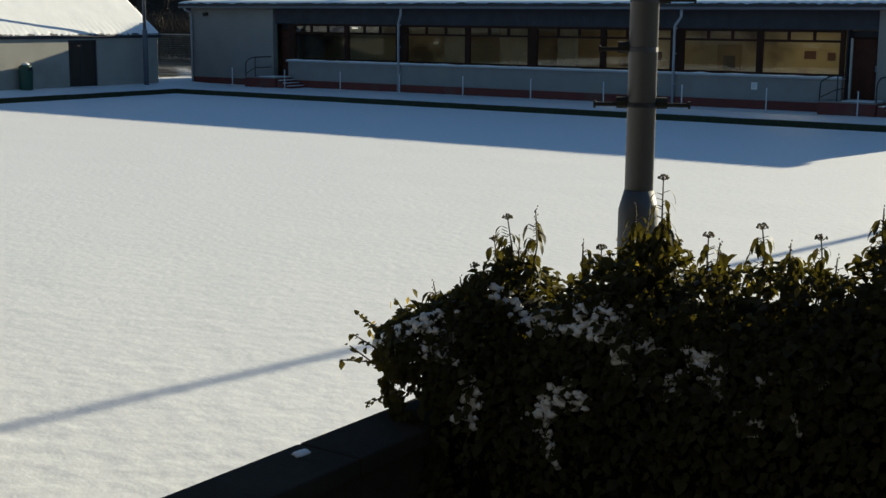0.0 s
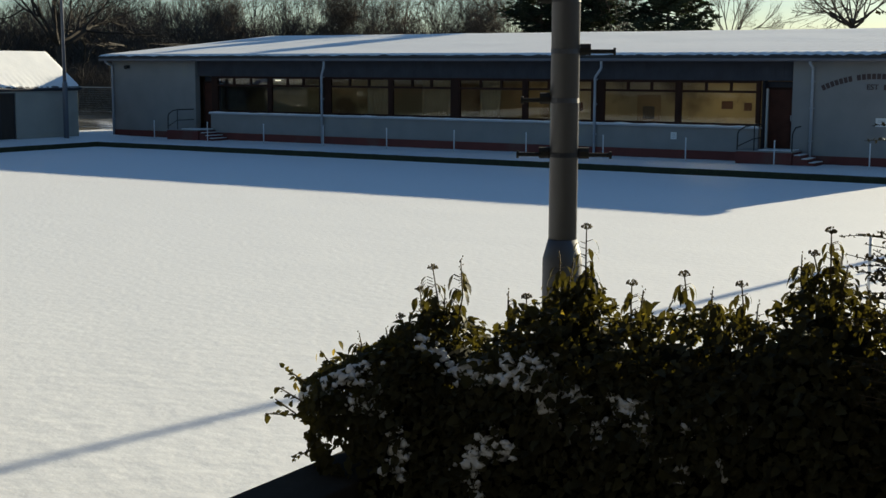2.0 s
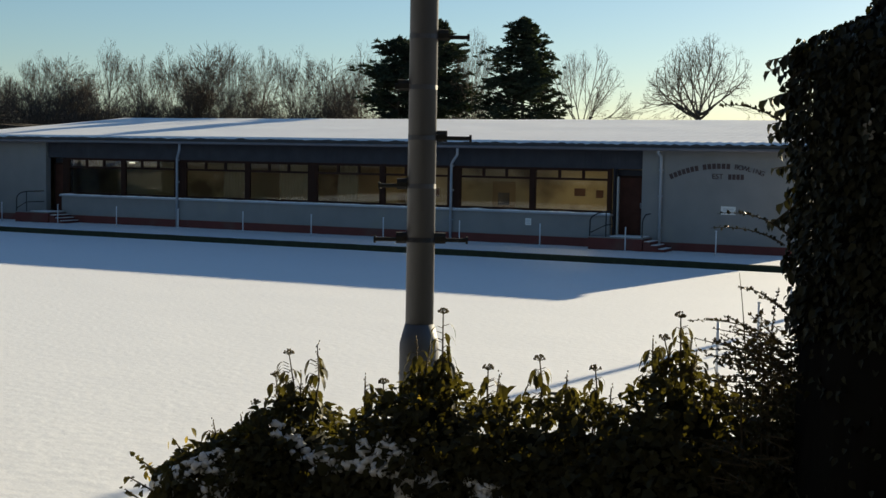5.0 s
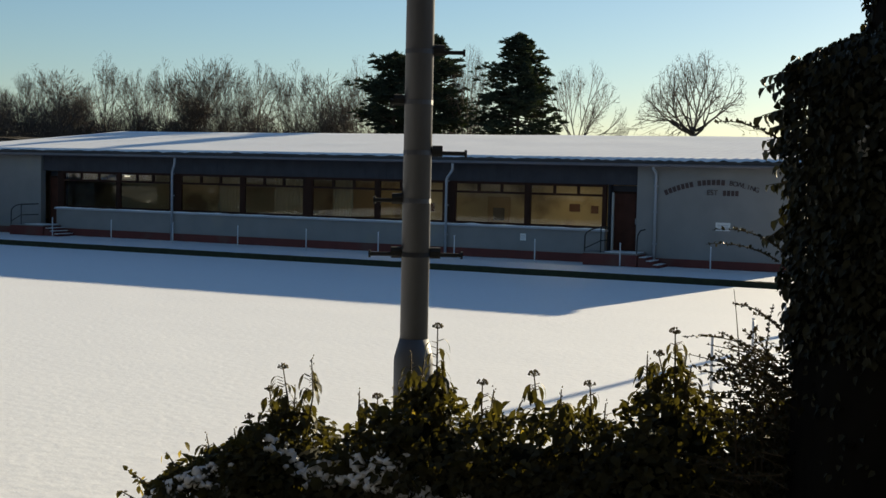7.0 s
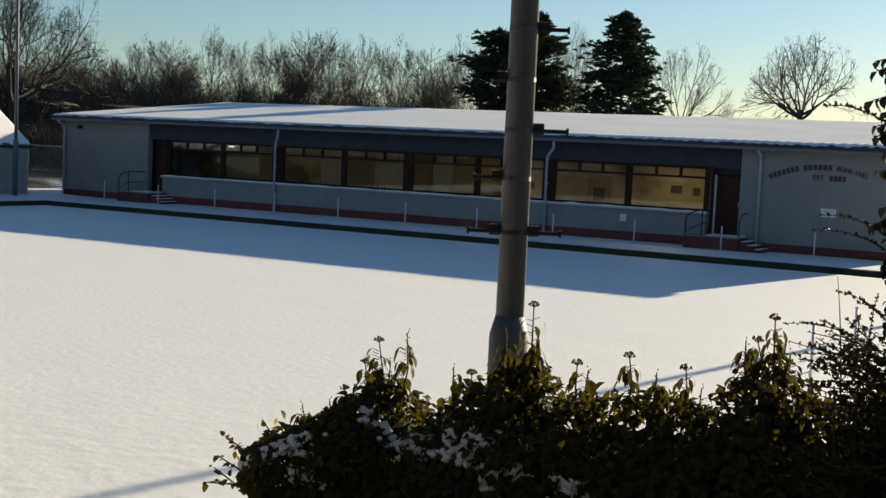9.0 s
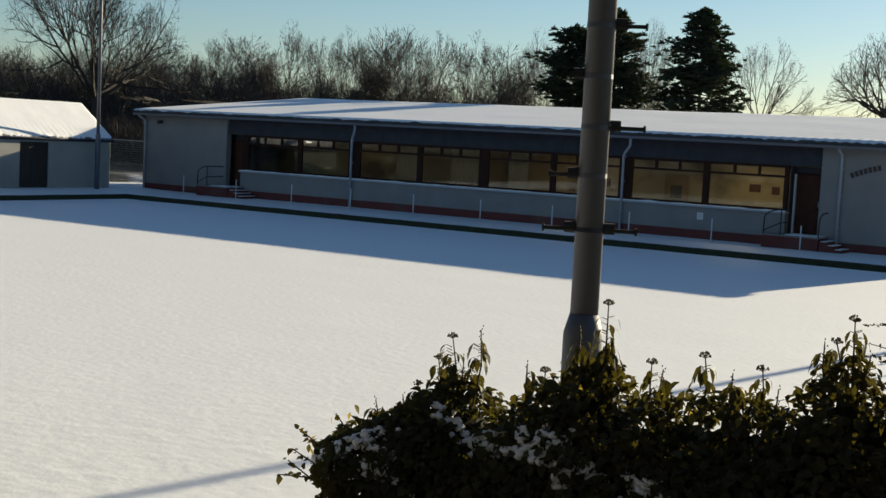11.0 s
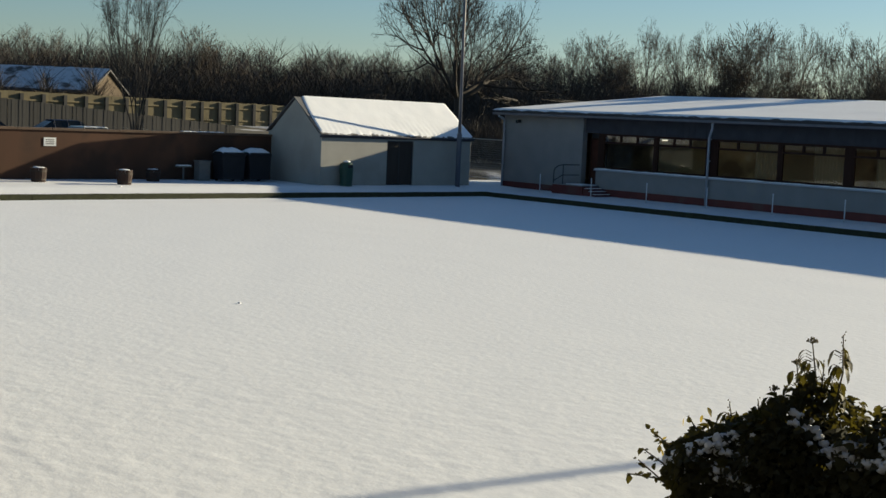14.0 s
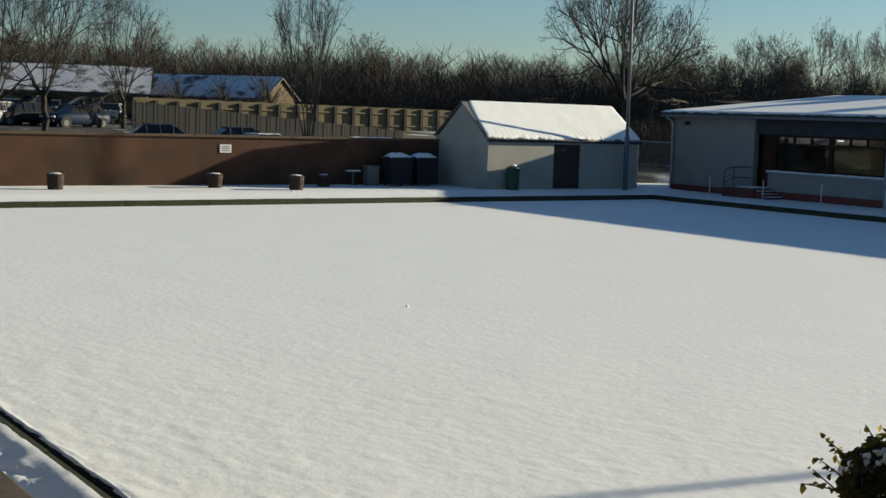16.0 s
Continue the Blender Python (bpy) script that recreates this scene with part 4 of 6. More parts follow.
# single trees that stand out
PARK_BARK = mat("dark_grey_bark", (0.040, 0.033, 0.028), 0.95, var=0.35, scale=1.5, bump=0)
big = forked_tree(3, 13.4, 11.4, 0.25, fork=0.31, limbs=11, open_angle=76, levels=7, turn=22, twig=0.018, label="large spreading leafless tree behind the shed", bark=PARK_BARK)
plant(big, *at_dir(47.9, 76), 40, 1.0, copy=False)
whip = forked_tree(21, 11.0, 5.6, 0.16, fork=0.05, limbs=6, open_angle=24, levels=6, turn=20, twig=0.019, label="slender multi-stemmed leafless tree behind the wall", bark=mat("grey_young_bark", (0.046, 0.039, 0.034), 0.9, var=0.3))
plant(whip, *at_dir(61.6, 70), 10, 1.0, copy=False)
round_tree = forked_tree(27, 13.1, 9.4, 0.20, fork=0.50, limbs=9, open_angle=80, levels=6, turn=25, twig=0.015, label="rounded leafless tree against the sky")
plant(round_tree, -26.2, 101, 70, 1.0, copy=False)
fan_tree = forked_tree(33, 12.4, 8.4, 0.13, fork=0.44, limbs=8, open_angle=72, levels=5, turn=17, lean=0.30, twig=0.015, label="fan-shaped leafless tree against the sky")
plant(fan_tree, -35.4, 100, 10, 1.0, copy=False)
park = forked_tree(41, 11.5, 10.0, 0.17, fork=0.20, limbs=7, open_angle=60, levels=7, turn=20, twig=0.015, label="leafless car park tree with upswept branches", bark=PARK_BARK)
plant(park, *at_dir(72.6, 76), 0, 1.0, copy=False)
plant(park, *at_dir(69.4, 84), 130, 0.82, group="car park trees")
plant(park, *at_dir(74.6, 72), 220, 0.95, group="car park trees")
plant(park, *at_dir(76.5, 80), 300, 1.0, group="car park trees")

# treeline
kinds = [bare_tree(50 + k, 10.0, 0.17, spread=0.78 + 0.08 * k, first=0.25, levels=5, stems=(1, 2, 1, 2)[k], lift=0.12, kids=(3, 3), twig=0.024, reach=(0.55, 0.8), bole=0.36) for k in range(4)]
first_use = set()
fine_kinds = [forked_tree(70 + k, 10.0, (6.0, 5.0)[k], 0.13, fork=(0.35, 0.42)[k], limbs=7, open_angle=(72, 56)[k], levels=6, turn=23, twig=0.02) for k in range(2)]
fine_use = set()


def wood_tree(az, dist, h, i, turn):
    x, y = at_dir(az, dist)
    if i < 16 and dist < 127 and i % 4 != 1:
        plant(fine_kinds[i % 2], x, y, turn, h / 10.0, copy=i % 2 in fine_use, group="bare treeline")
        fine_use.add(i % 2)
        return
    k = kinds[i % 4]
    plant(k, x, y, turn, h / 10.0, squash=0.9 + 0.25 * rng.random(), copy=i % 4 in first_use, group="bare treeline")
    first_use.add(i % 4)


spots = [(28.2, 113, 11.8), (30.1, 112, 10.9), (31.9, 114, 11.9), (33.4, 116, 11.7), (34.7, 116, 11.9), (36.0, 120, 11.6), (37.2, 122, 11.3), (38.4, 124, 10.2),
         (39.8, 122, 11.4), (41.2, 126, 10.0), (42.7, 124, 10.2), (30.8, 110, 9.2), (34.5, 112, 8.8), (24.6, 112, 10.0)]
for i, (az, dist, h) in enumerate(spots):
    wood_tree(az, dist, h, i, 47 * i)
for i in range(31):
    az = 44 + 1.14 * i + rng.uniform(-0.4, 0.4)
    wood_tree(az, 126 + rng.uniform(-8, 14), rng.uniform(5.8, 7.6) + (1.6 if i % 9 == 4 else 0) + (1.5 if az < 47 else 0), i, 61 * i)

# dense scrub under the treeline and in the gap beside the shed
scrub = Soup()


def scrub_shoot(x, y, tall, w0, w1, az):
    g = ground_height(x, y)
    h = tall * (0.15 + 0.85 * rng.random())
    low = h * rng.uniform(0.0, 0.9)
    a = Vector((x, y, g + low))
    b = a + Vector((rng.gauss(0, 0.75), rng.gauss(0, 0.75), 1)) * min(h - low, rng.uniform(0.5, 2.4))
    t = rng.uniform(-0.9, 0.9) + radians(az)
    w = rng.uniform(w0, w1)
    scrub.blade(a, b, w, w * 0.3, Vector((math.cos(t), math.sin(t), 0)))


for i in range(145000):
    az = rng.uniform(19.5, 80)
    near = ramp(az, 50, 53) * (1 - ramp(az, 61, 64))
    dist = 116 - 4 * near + 24 * rng.random() ** 1.2
    tall = 7.6 + 1.5 * ramp(az, 36, 43) - 0.9 * ramp(az, 46, 54)
    tall *= 0.82 + 0.32 * N(az * 0.9, dist * 0.05) + 0.14 * N(az * 4, 3)
    if az < 30:
        tall *= 0.2 + 0.4 * ramp(az, 19.5, 30)
    scrub_shoot(*at_dir(az, dist), tall, 0.010, 0.034, az)
for i in range(14000):
    scrub_shoot(rng.uniform(-66, -50.6), rng.uniform(55, 62), 3.4 * (0.8 + 0.5 * N(i * 0.37, 1)), 0.008, 0.02, 45)
for i in range(9000):
    az = rng.uniform(62.5, 70)
    scrub_shoot(*at_dir(az, rng.uniform(97, 100)), 4.6 * max(0.0, 0.25 + 1.1 * N(az * 1.6, 2.0)), 0.012, 0.03, az)
ob = new("woodland_scrub", scrub.mesh("woodland_scrub", TWIG_DENSE))
tagged(ob, "dense brown leafless scrub along the edge of the wood", "scrub", kind="stuff")


# pines
def pine(seed, height, radius, peak, round_top, bare, label):
    """A ragged pine: bare trunk, limbs that end in flat plates of needles, and sky between them low down."""
    r = random.Random(seed)
    wood, nd = Soup(), Soup()
    lean = Vector((r.uniform(-0.02, 0.02), r.uniform(-0.02, 0.02), 1))
    a = Vector((0, 0, -0.3))
    for k in range(8):
        b = lean * (height * 0.97 * (k + 1) / 8)
        wood.limb(a, b, 0.20 * (1 - k / 9), 0.20 * (1 - (k + 1) / 9), 6)
        a = b
    swell = [r.uniform(0.75, 1.12) for k in range(7)]
    tiers = 34
    for k in range(tiers):
        t = 0.22 + 0.77 * k / (tiers - 1) + r.uniform(-0.012, 0.012)
        x = min(1.0, max(0.0, (t - peak) / (1 - peak)))
        prof = max(0.06, (1.0 - x ** round_top) ** 0.75) if t > peak else (0.82 + 0.18 * (t - 0.22) / (peak - 0.22))
        for j in range(r.randint(5, 8)):
            if r.random() < (bare if t < 0.5 else 0.15):
                continue
            an = r.random() * 6.28319
            ln = radius * prof * swell[int(an / 6.28319 * 7) % 7] * r.uniform(0.55, 1.12)
            d = Vector((math.cos(an), math.sin(an), r.uniform(-0.25, 0.5)))
            p = lean * (height * t)
            e = p + d * ln
            wood.limb(p, e, 0.045, 0.015, 3)
            nc = 4 + int(5 * ln)
            for c in range(nc):
                f = 0.42 + 0.62 * (c + r.random()) / nc
                q = p.lerp(e, f) + Vector((r.gauss(0, 0.28), r.gauss(0, 0.28), r.gauss(0, 0.24))) * (0.4 + 0.6 * prof)
                rad = r.uniform(0.18, 0.48)
                for m in range(20):
                    dv = rv(r)
                    dv.z = abs(dv.z) * 0.85 - 0.25
                    side = dv.cross(rv(r)).normalized()
                    nd.blade(q + dv * rad * 0.05, q + dv * rad * r.uniform(0.6, 1.15), 0.058, 0.018, side)
    for m in range(60):
        dv = rv(r)
        nd.blade(lean * height * 0.97, lean * height * 0.985 + Vector((dv.x * 0.25, dv.y * 0.25, abs(dv.z) * 0.5)), 0.04, 0.01, dv.orthogonal().normalized())
    t = empty("pine_tree", 0, 0, 0, label, "tree", "pines behind the clubhouse")
    child("trunk", wood.mesh("trunk", BARK), t)
    child("crown", nd.mesh("crown", NEEDLE), t, "ragged tiers of dark needles")
    return t


plant(pine(5, 10.9, 2.6, 0.60, 1.9, 0.55, "broad dark green pine behind the clubhouse roof"), -39.6, 76, 0, 1, copy=False)
plant(pine(12, 11.95, 2.3, 0.62, 1.5, 0.80, "tall dark green pine behind the clubhouse roof"), -36.9, 76.6, 0, 1, copy=False)
plant(pine(9, 11.85, 3.15, 0.50, 1.35, 0.66, "pointed dark green pine behind the clubhouse roof"), -30.8, 76, 0, 1, copy=False)
plant(fine_kinds[1], *at_dir(24.2, 84), 75, 1.18, squash=0.62, group="bare treeline", label="tall thin leafless tree between two pines")
plant(fine_kinds[0], *at_dir(29.0, 92), 200, 1.15, squash=0.8, group="bare treeline")


# ---- ivy hedge in front ----
HEDGE_TOP = [(-3.9, 1.62), (-3.78, 1.80), (-3.6, 1.92), (-3.42, 2.01), (-3.22, 2.11), (-3.1, 2.24), (-2.96, 2.20), (-2.86, 2.08), (-2.64, 2.20),
             (-2.46, 2.38), (-2.32, 2.40), (-2.2, 2.27), (-1.95, 2.31), (-1.56, 2.33), (-1.42, 2.48), (-1.3, 2.53), (-1.18, 2.45), (-1.08, 2.34), (-0.95, 2.46), (-0.75, 2.6)]


def along(knots, x):
    if x <= knots[0][0]:
        return knots[0][1]
    for (xa, za), (xb, zb) in zip(knots, knots[1:]):
        if x <= xb:
            return za + (zb - za) * (x - xa) / (xb - xa)
    return knots[-1][1]


HEDGE_LOW = [(-4.02, 1.62), (-3.8, 1.58), (-3.6, 1.45), (-3.4, 1.28), (-3.15, 0.8), (-2.9, 0.2), (-0.7, 0.2)]
HY = 4.92
hedge = empty("ivy_hedge", -2.4, HY, 0, "overgrown ivy hedge with dry flower heads and clumps of snow", "hedge")
HB = Vector(hedge.location)
r5 = random.Random(5)
# solid inner mass that closes the gaps, inner shade put into its colour
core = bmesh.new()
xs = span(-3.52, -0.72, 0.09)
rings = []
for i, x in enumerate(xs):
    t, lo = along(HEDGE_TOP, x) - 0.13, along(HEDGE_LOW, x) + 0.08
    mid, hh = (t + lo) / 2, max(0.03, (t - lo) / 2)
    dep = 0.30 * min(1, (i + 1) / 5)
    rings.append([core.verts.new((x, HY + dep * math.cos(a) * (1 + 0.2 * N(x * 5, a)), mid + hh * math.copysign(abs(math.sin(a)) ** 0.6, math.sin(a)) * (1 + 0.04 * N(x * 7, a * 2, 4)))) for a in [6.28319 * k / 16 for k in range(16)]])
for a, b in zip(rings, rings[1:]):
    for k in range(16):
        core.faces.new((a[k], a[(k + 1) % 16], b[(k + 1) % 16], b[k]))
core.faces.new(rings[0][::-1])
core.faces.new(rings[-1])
part("shade_core", core, IVY_CORE, hedge, "solid core coloured dark for the shade inside the hedge")

leaves = Soup()
for i in range(26000):
    x = r5.uniform(-3.74, -0.7)
    top, lo = along(HEDGE_TOP, x), along(HEDGE_LOW, x)
    a = r5.uniform(-0.3, 3.6) if r5.random() < 0.35 else r5.uniform(2.2, 5.0)
    mid, hh = (top + lo) / 2, (top - lo) / 2
    depth = (0.40 + 0.10 * N(x * 3, a * 2, 7)) * min(1, (x + 3.86) / 0.45)
    lump = 1 + 0.05 * N(x * 6, a * 3, 2) + 0.03 * r5.gauss(0, 1)
    p = Vector((x + r5.gauss(0, 0.02), HY + depth * math.cos(a) * lump, mid + (hh - 0.02) * math.copysign(abs(math.sin(a)) ** 0.55, math.sin(a)) * (1 + (lump - 1) * 0.6)))
    if p.z < 1.78 and p.x < -3.76 + (1.78 - p.z) * (0.85 + 0.5 * N(p.z * 9, 3.0)) + 0.05 * r5.random():
        continue
    out = Vector((0.2 * r5.gauss(0, 1), math.cos(a), math.sin(a))).normalized()
    tip = (out * 0.5 + Vector((r5.gauss(0, 0.5), r5.gauss(0, 0.3), -0.55 + r5.gauss(0, 0.45)))).normalized()
    s = r5.uniform(0.022, 0.052) if r5.random() < 0.88 else r5.uniform(0.05, 0.07)
    leaves.leaf(p - HB, tip, out + rv(r5) * 0.5, s, 0.12 + 0.14 * r5.random(), r5.uniform(0.28, 0.44))
# ragged left end: short trailing sprays
stems = Soup()
for (ax, az, bx, bz, n) in ((-3.66, 1.68, -3.92, 1.66, 14), (-3.68, 1.64, -3.86, 1.74, 11), (-3.60, 1.56, -3.76, 1.46, 13), (-3.62, 1.80, -3.80, 1.90, 12), (-3.50, 1.88, -3.58, 2.0, 8), (-3.52, 1.50, -3.68, 1.40, 13), (-3.66, 1.72, -3.84, 1.80, 11)):
    a, b = Vector((ax, HY - 0.15, az)), Vector((bx, HY - 0.18, bz))
    stems.limb(a - HB, b - HB, 0.005, 0.003, 4)
    for k in range(n):
        q = a.lerp(b, (k + 1) / n) + rv(r5) * 0.012
        leaves.leaf(q - HB, (b - a).normalized() * 0.5 + rv(r5) * 0.8 + Vector((0, 0, -0.3)), Vector((0, -0.5, 1)), r5.uniform(0.02, 0.045))
# upright flowering shoots
umbels = Soup()
SHOOTS = [(-3.07, 2.42, 0.30, 1), (-2.95, 2.46, 0.32, 0), (-3.15, 2.31, 0.22, 1), (-3.0, 2.33, 0.25, 0), (-2.69, 2.34, 0.2, 0), (-2.60, 2.33, 0.2, 1), (-2.45, 2.52, 0.26, 0), (-2.31, 2.655, 0.34, 1), (-2.30, 2.52, 0.3, 0),
          (-2.38, 2.50, 0.28, 0), (-2.12, 2.43, 0.2, 1), (-2.06, 2.41, 0.2, 0), (-1.90, 2.485, 0.22, 1), (-1.77, 2.43, 0.2, 0), (-1.65, 2.47, 0.22, 1), (-1.58, 2.40, 0.18, 0), (-1.42, 2.60, 0.2, 0),
          (-1.32, 2.70, 0.26, 1), (-1.38, 2.61, 0.2, 1), (-1.24, 2.58, 0.2, 0), (-1.17, 2.5, 0.2, 0), (-3.35, 2.10, 0.15, 0), (-3.5, 2.06, 0.14, 0), (-3.27, 2.17, 0.16, 1)]
for x, z, ln, fl in SHOOTS:
    y = HY + r5.uniform(-0.05, 0.02)
    p0, p1, p2 = Vector((x + r5.gauss(0, 0.02), y, z - ln - 0.12)), Vector((x + r5.gauss(0, 0.015), y, z - ln * 0.5)), Vector((x, y, z))
    stems.limb(p0 - HB, p1 - HB, 0.005, 0.004, 5)
    stems.limb(p1 - HB, p2 - HB, 0.004, 0.0025, 5)
    for k in range(int(120 * ln)):
        f = r5.random() ** 0.6 * 0.88
        q = p0.lerp(p2, f)
        an = r5.random() * 6.28319
        d = Vector((math.cos(an), math.sin(an), r5.uniform(-0.9, 0.25)))
        s = r5.uniform(0.06, 0.115) * (1.1 - 0.5 * f)
        e = q + Vector((d.x, d.y, 0.35)).normalized() * 0.028
        stems.limb(q - HB, e - HB, 0.002, 0.0015, 3)
        leaves.long_leaf(e - HB, Vector((d.x, d.y, 0.3 * d.z + 0.25)), Vector((0, 0, 1)) + rv(r5) * 0.3, s, r5.uniform(0.15, 0.23), r5.uniform(1.3, 2.6))
    if fl:
        for k in range(26):
            dv = rv(r5)
            dv.z = abs(dv.z) * 0.8 - 0.15
            e = p2 + dv * 0.022
            umbels.limb(p2 - HB - Vector((0, 0, 0.012)), e - HB, 0.0008, 0.0008, 3)
            umbels.limb(e - HB - Vector((0, 0, 0.0035)), e - HB + Vector((0, 0, 0.0035)), 0.0038, 0.0028, 5)
    else:
        for k in range(7):
            e = p2 + Vector((r5.gauss(0, 0.004), r5.gauss(0, 0.004), 0.012 - 0.012 * k))
            umbels.limb(e - HB, e - HB + Vector((0, 0, 0.007)), 0.003, 0.002, 4)
# small groups of yellowed leaves
yellow = Soup()
for cx, cz, n in ((-2.44, 2.36, 5), (-2.47, 2.25, 6), (-2.05, 2.22, 5), (-1.72, 2.28, 4), (-1.22, 2.12, 8), (-3.78, 1.86, 5), (-3.60, 1.97, 3), (-1.25, 2.07, 5), (-1.9, 2.25, 3)):
    for k in range(n):
        p = Vector((cx + r5.gauss(0, 0.03), HY - 0.10 + r5.gauss(0, 0.05), cz + r5.gauss(0, 0.03)))
        yellow.long_leaf(p - HB, Vector((r5.gauss(0, 0.6), r5.gauss(0, 0.6), -0.3)), Vector((0, -0.4, 1)), r5.uniform(0.03, 0.06), r5.uniform(0.2, 0.3), 0.9)
for nm, sp, m, lb in (("yellowed_leaf", yellow, YELLOW_LEAF, "yellowed ivy leaves glowing in the low sun"), ("foliage", leaves, IVY, "dark green pointed ivy leaves, some lit yellow"), ("stem", stems, STEM, "thin brown stems"), ("flower_head", umbels, UMBEL, "dry round flower heads")):
    o = child(nm, sp.mesh(nm, m, True), hedge, lb)
    o["kind"] = "stuff"


# snow caught in the leaves
def snow_blob(soup, p, rx, ry, rz, r):
    i = len(soup.v)
    rows, cols = 5, 8
    for a in range(rows + 1):
        th = math.pi * a / rows
        for b in range(cols):
            ph = 6.28319 * b / cols
            k = 1 + r.uniform(-0.42, 0.42)
            soup.v.append(p + Vector((rx * math.sin(th) * math.cos(ph) * k, ry * math.sin(th) * math.sin(ph) * k, rz * math.cos(th) * k)))
    for a in range(rows):
        for b in range(cols):
            soup.f.append((i + a * cols + b, i + (a + 1) * cols + b, i + (a + 1) * cols + (b + 1) % cols, i + a * cols + (b + 1) % cols))


def hedge_front(x, z):
    top, lo = along(HEDGE_TOP, x), along(HEDGE_LOW, x)
    mid, hh = (top + lo) / 2, max(0.05, (top - lo) / 2)
    s = max(-0.98, min(0.98, (z - mid) / hh))
    sn = abs(s) ** (1 / 0.55)
    return HY - 0.43 * math.sqrt(max(0.0, 1 - sn * sn)) * min(1, (x + 3.86) / 0.45)


clumps = Soup()
for cx, cz, sx, sz, n in ((-2.77, 2.10, 0.035, 0.05, 26), (-2.83, 2.02, 0.03, 0.03, 9), (-2.95, 2.10, 0.06, 0.02, 8), (-2.40, 2.06, 0.05, 0.04, 30), (-2.32, 1.98, 0.04, 0.03, 18), (-2.22, 2.01, 0.04, 0.04, 22), (-2.20, 1.92, 0.035, 0.03, 14),
                          (-2.65, 1.67, 0.025, 0.06, 22), (-2.56, 1.76, 0.05, 0.03, 20), (-2.62, 1.54, 0.02, 0.04, 12), (-3.01, 1.68, 0.02, 0.05, 11), (-3.02, 1.59, 0.025, 0.02, 6), (-3.30, 1.98, 0.06, 0.035, 20), (-3.43, 1.90, 0.07, 0.045, 22),
                          (-3.55, 1.82, 0.06, 0.04, 15), (-3.21, 1.86, 0.06, 0.035, 16), (-3.10, 1.83, 0.04, 0.02, 7), (-2.01, 1.99, 0.05, 0.03, 18), (-2.08, 1.88, 0.03, 0.03, 11), (-1.91, 1.95, 0.035, 0.035, 13), (-2.57, 2.10, 0.04, 0.02, 8), (-2.69, 1.99, 0.03, 0.03, 6),
                          (-2.50, 2.04, 0.05, 0.03, 8), (-1.74, 1.99, 0.03, 0.02, 4), (-1.75, 1.80, 0.04, 0.03, 4), (-1.61, 1.82, 0.025, 0.03, 4), (-1.52, 1.98, 0.03, 0.03, 3), (-1.83, 1.86, 0.05, 0.03, 7), (-3.68, 1.75, 0.05, 0.035, 9)):
    for k in range(n):
        x, z = cx + r5.gauss(0, sx * 0.8), cz + r5.gauss(0, sz * 0.8)
        for m in range(3):
            s = r5.uniform(0.006, 0.023)
            xx, zz = x + r5.gauss(0, 0.016), z + r5.gauss(0, 0.012)
            zz = min(zz, along(HEDGE_TOP, xx) - 0.08)
            snow_blob(clumps, Vector((xx, hedge_front(xx, zz) + 0.034 - 0.026 * ramp(-xx, 3.1, 3.3) + r5.uniform(-0.02, 0.02), zz)) - HB, s * r5.uniform(0.9, 1.5), s * 0.8, s * r5.uniform(0.6, 1.0), r5)
o = child("snow_clump", clumps.mesh("snow_clump", SNOW_SOFT, True), hedge, "small clumps of snow caught in the leaves")
o["kind"] = "stuff"

# ---- ivy-clad tree trunk ----
TX, TY = -0.36, 4.70
trunk = empty("ivy_clad_tree", TX, TY, 0, "dark tree trunk thickly clad in ivy beside the hedge", "tree")
TB = Vector(trunk.location)
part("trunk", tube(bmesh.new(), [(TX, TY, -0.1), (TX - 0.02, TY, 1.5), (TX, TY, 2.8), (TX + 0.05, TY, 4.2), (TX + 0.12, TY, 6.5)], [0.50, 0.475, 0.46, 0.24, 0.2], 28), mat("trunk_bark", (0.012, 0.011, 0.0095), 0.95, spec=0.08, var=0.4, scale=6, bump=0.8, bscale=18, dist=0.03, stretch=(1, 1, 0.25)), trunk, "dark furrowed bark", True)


def clad_radius(z, a):
    # a bushy collar at the top, thinner below; it bulges most towards the hedge
    side = 0.5 - 0.5 * math.cos(a)
    r = 0.45 + side * (0.03 * ramp(z, 2.85, 3.0) + 0.015 * ramp(z, 3.3, 3.45)) - 0.26 * ramp(z, 3.68, 3.84)
    return r + 0.05 * N(z * 3, a * 2, 3) + 0.03 * N(z * 9, a * 5, 6)


# solid sleeve under the leaves; its dark colour paints in the shade there
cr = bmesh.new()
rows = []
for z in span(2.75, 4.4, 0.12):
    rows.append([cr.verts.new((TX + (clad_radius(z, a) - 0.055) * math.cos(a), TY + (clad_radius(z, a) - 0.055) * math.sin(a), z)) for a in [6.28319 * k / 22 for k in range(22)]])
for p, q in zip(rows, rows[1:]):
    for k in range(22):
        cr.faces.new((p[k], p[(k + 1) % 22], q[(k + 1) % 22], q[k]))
part("shade_core", cr, IVY_CORE, trunk, "solid mat on the trunk coloured dark for the shade behind the leaves")
ivy2, st2 = Soup(), Soup()
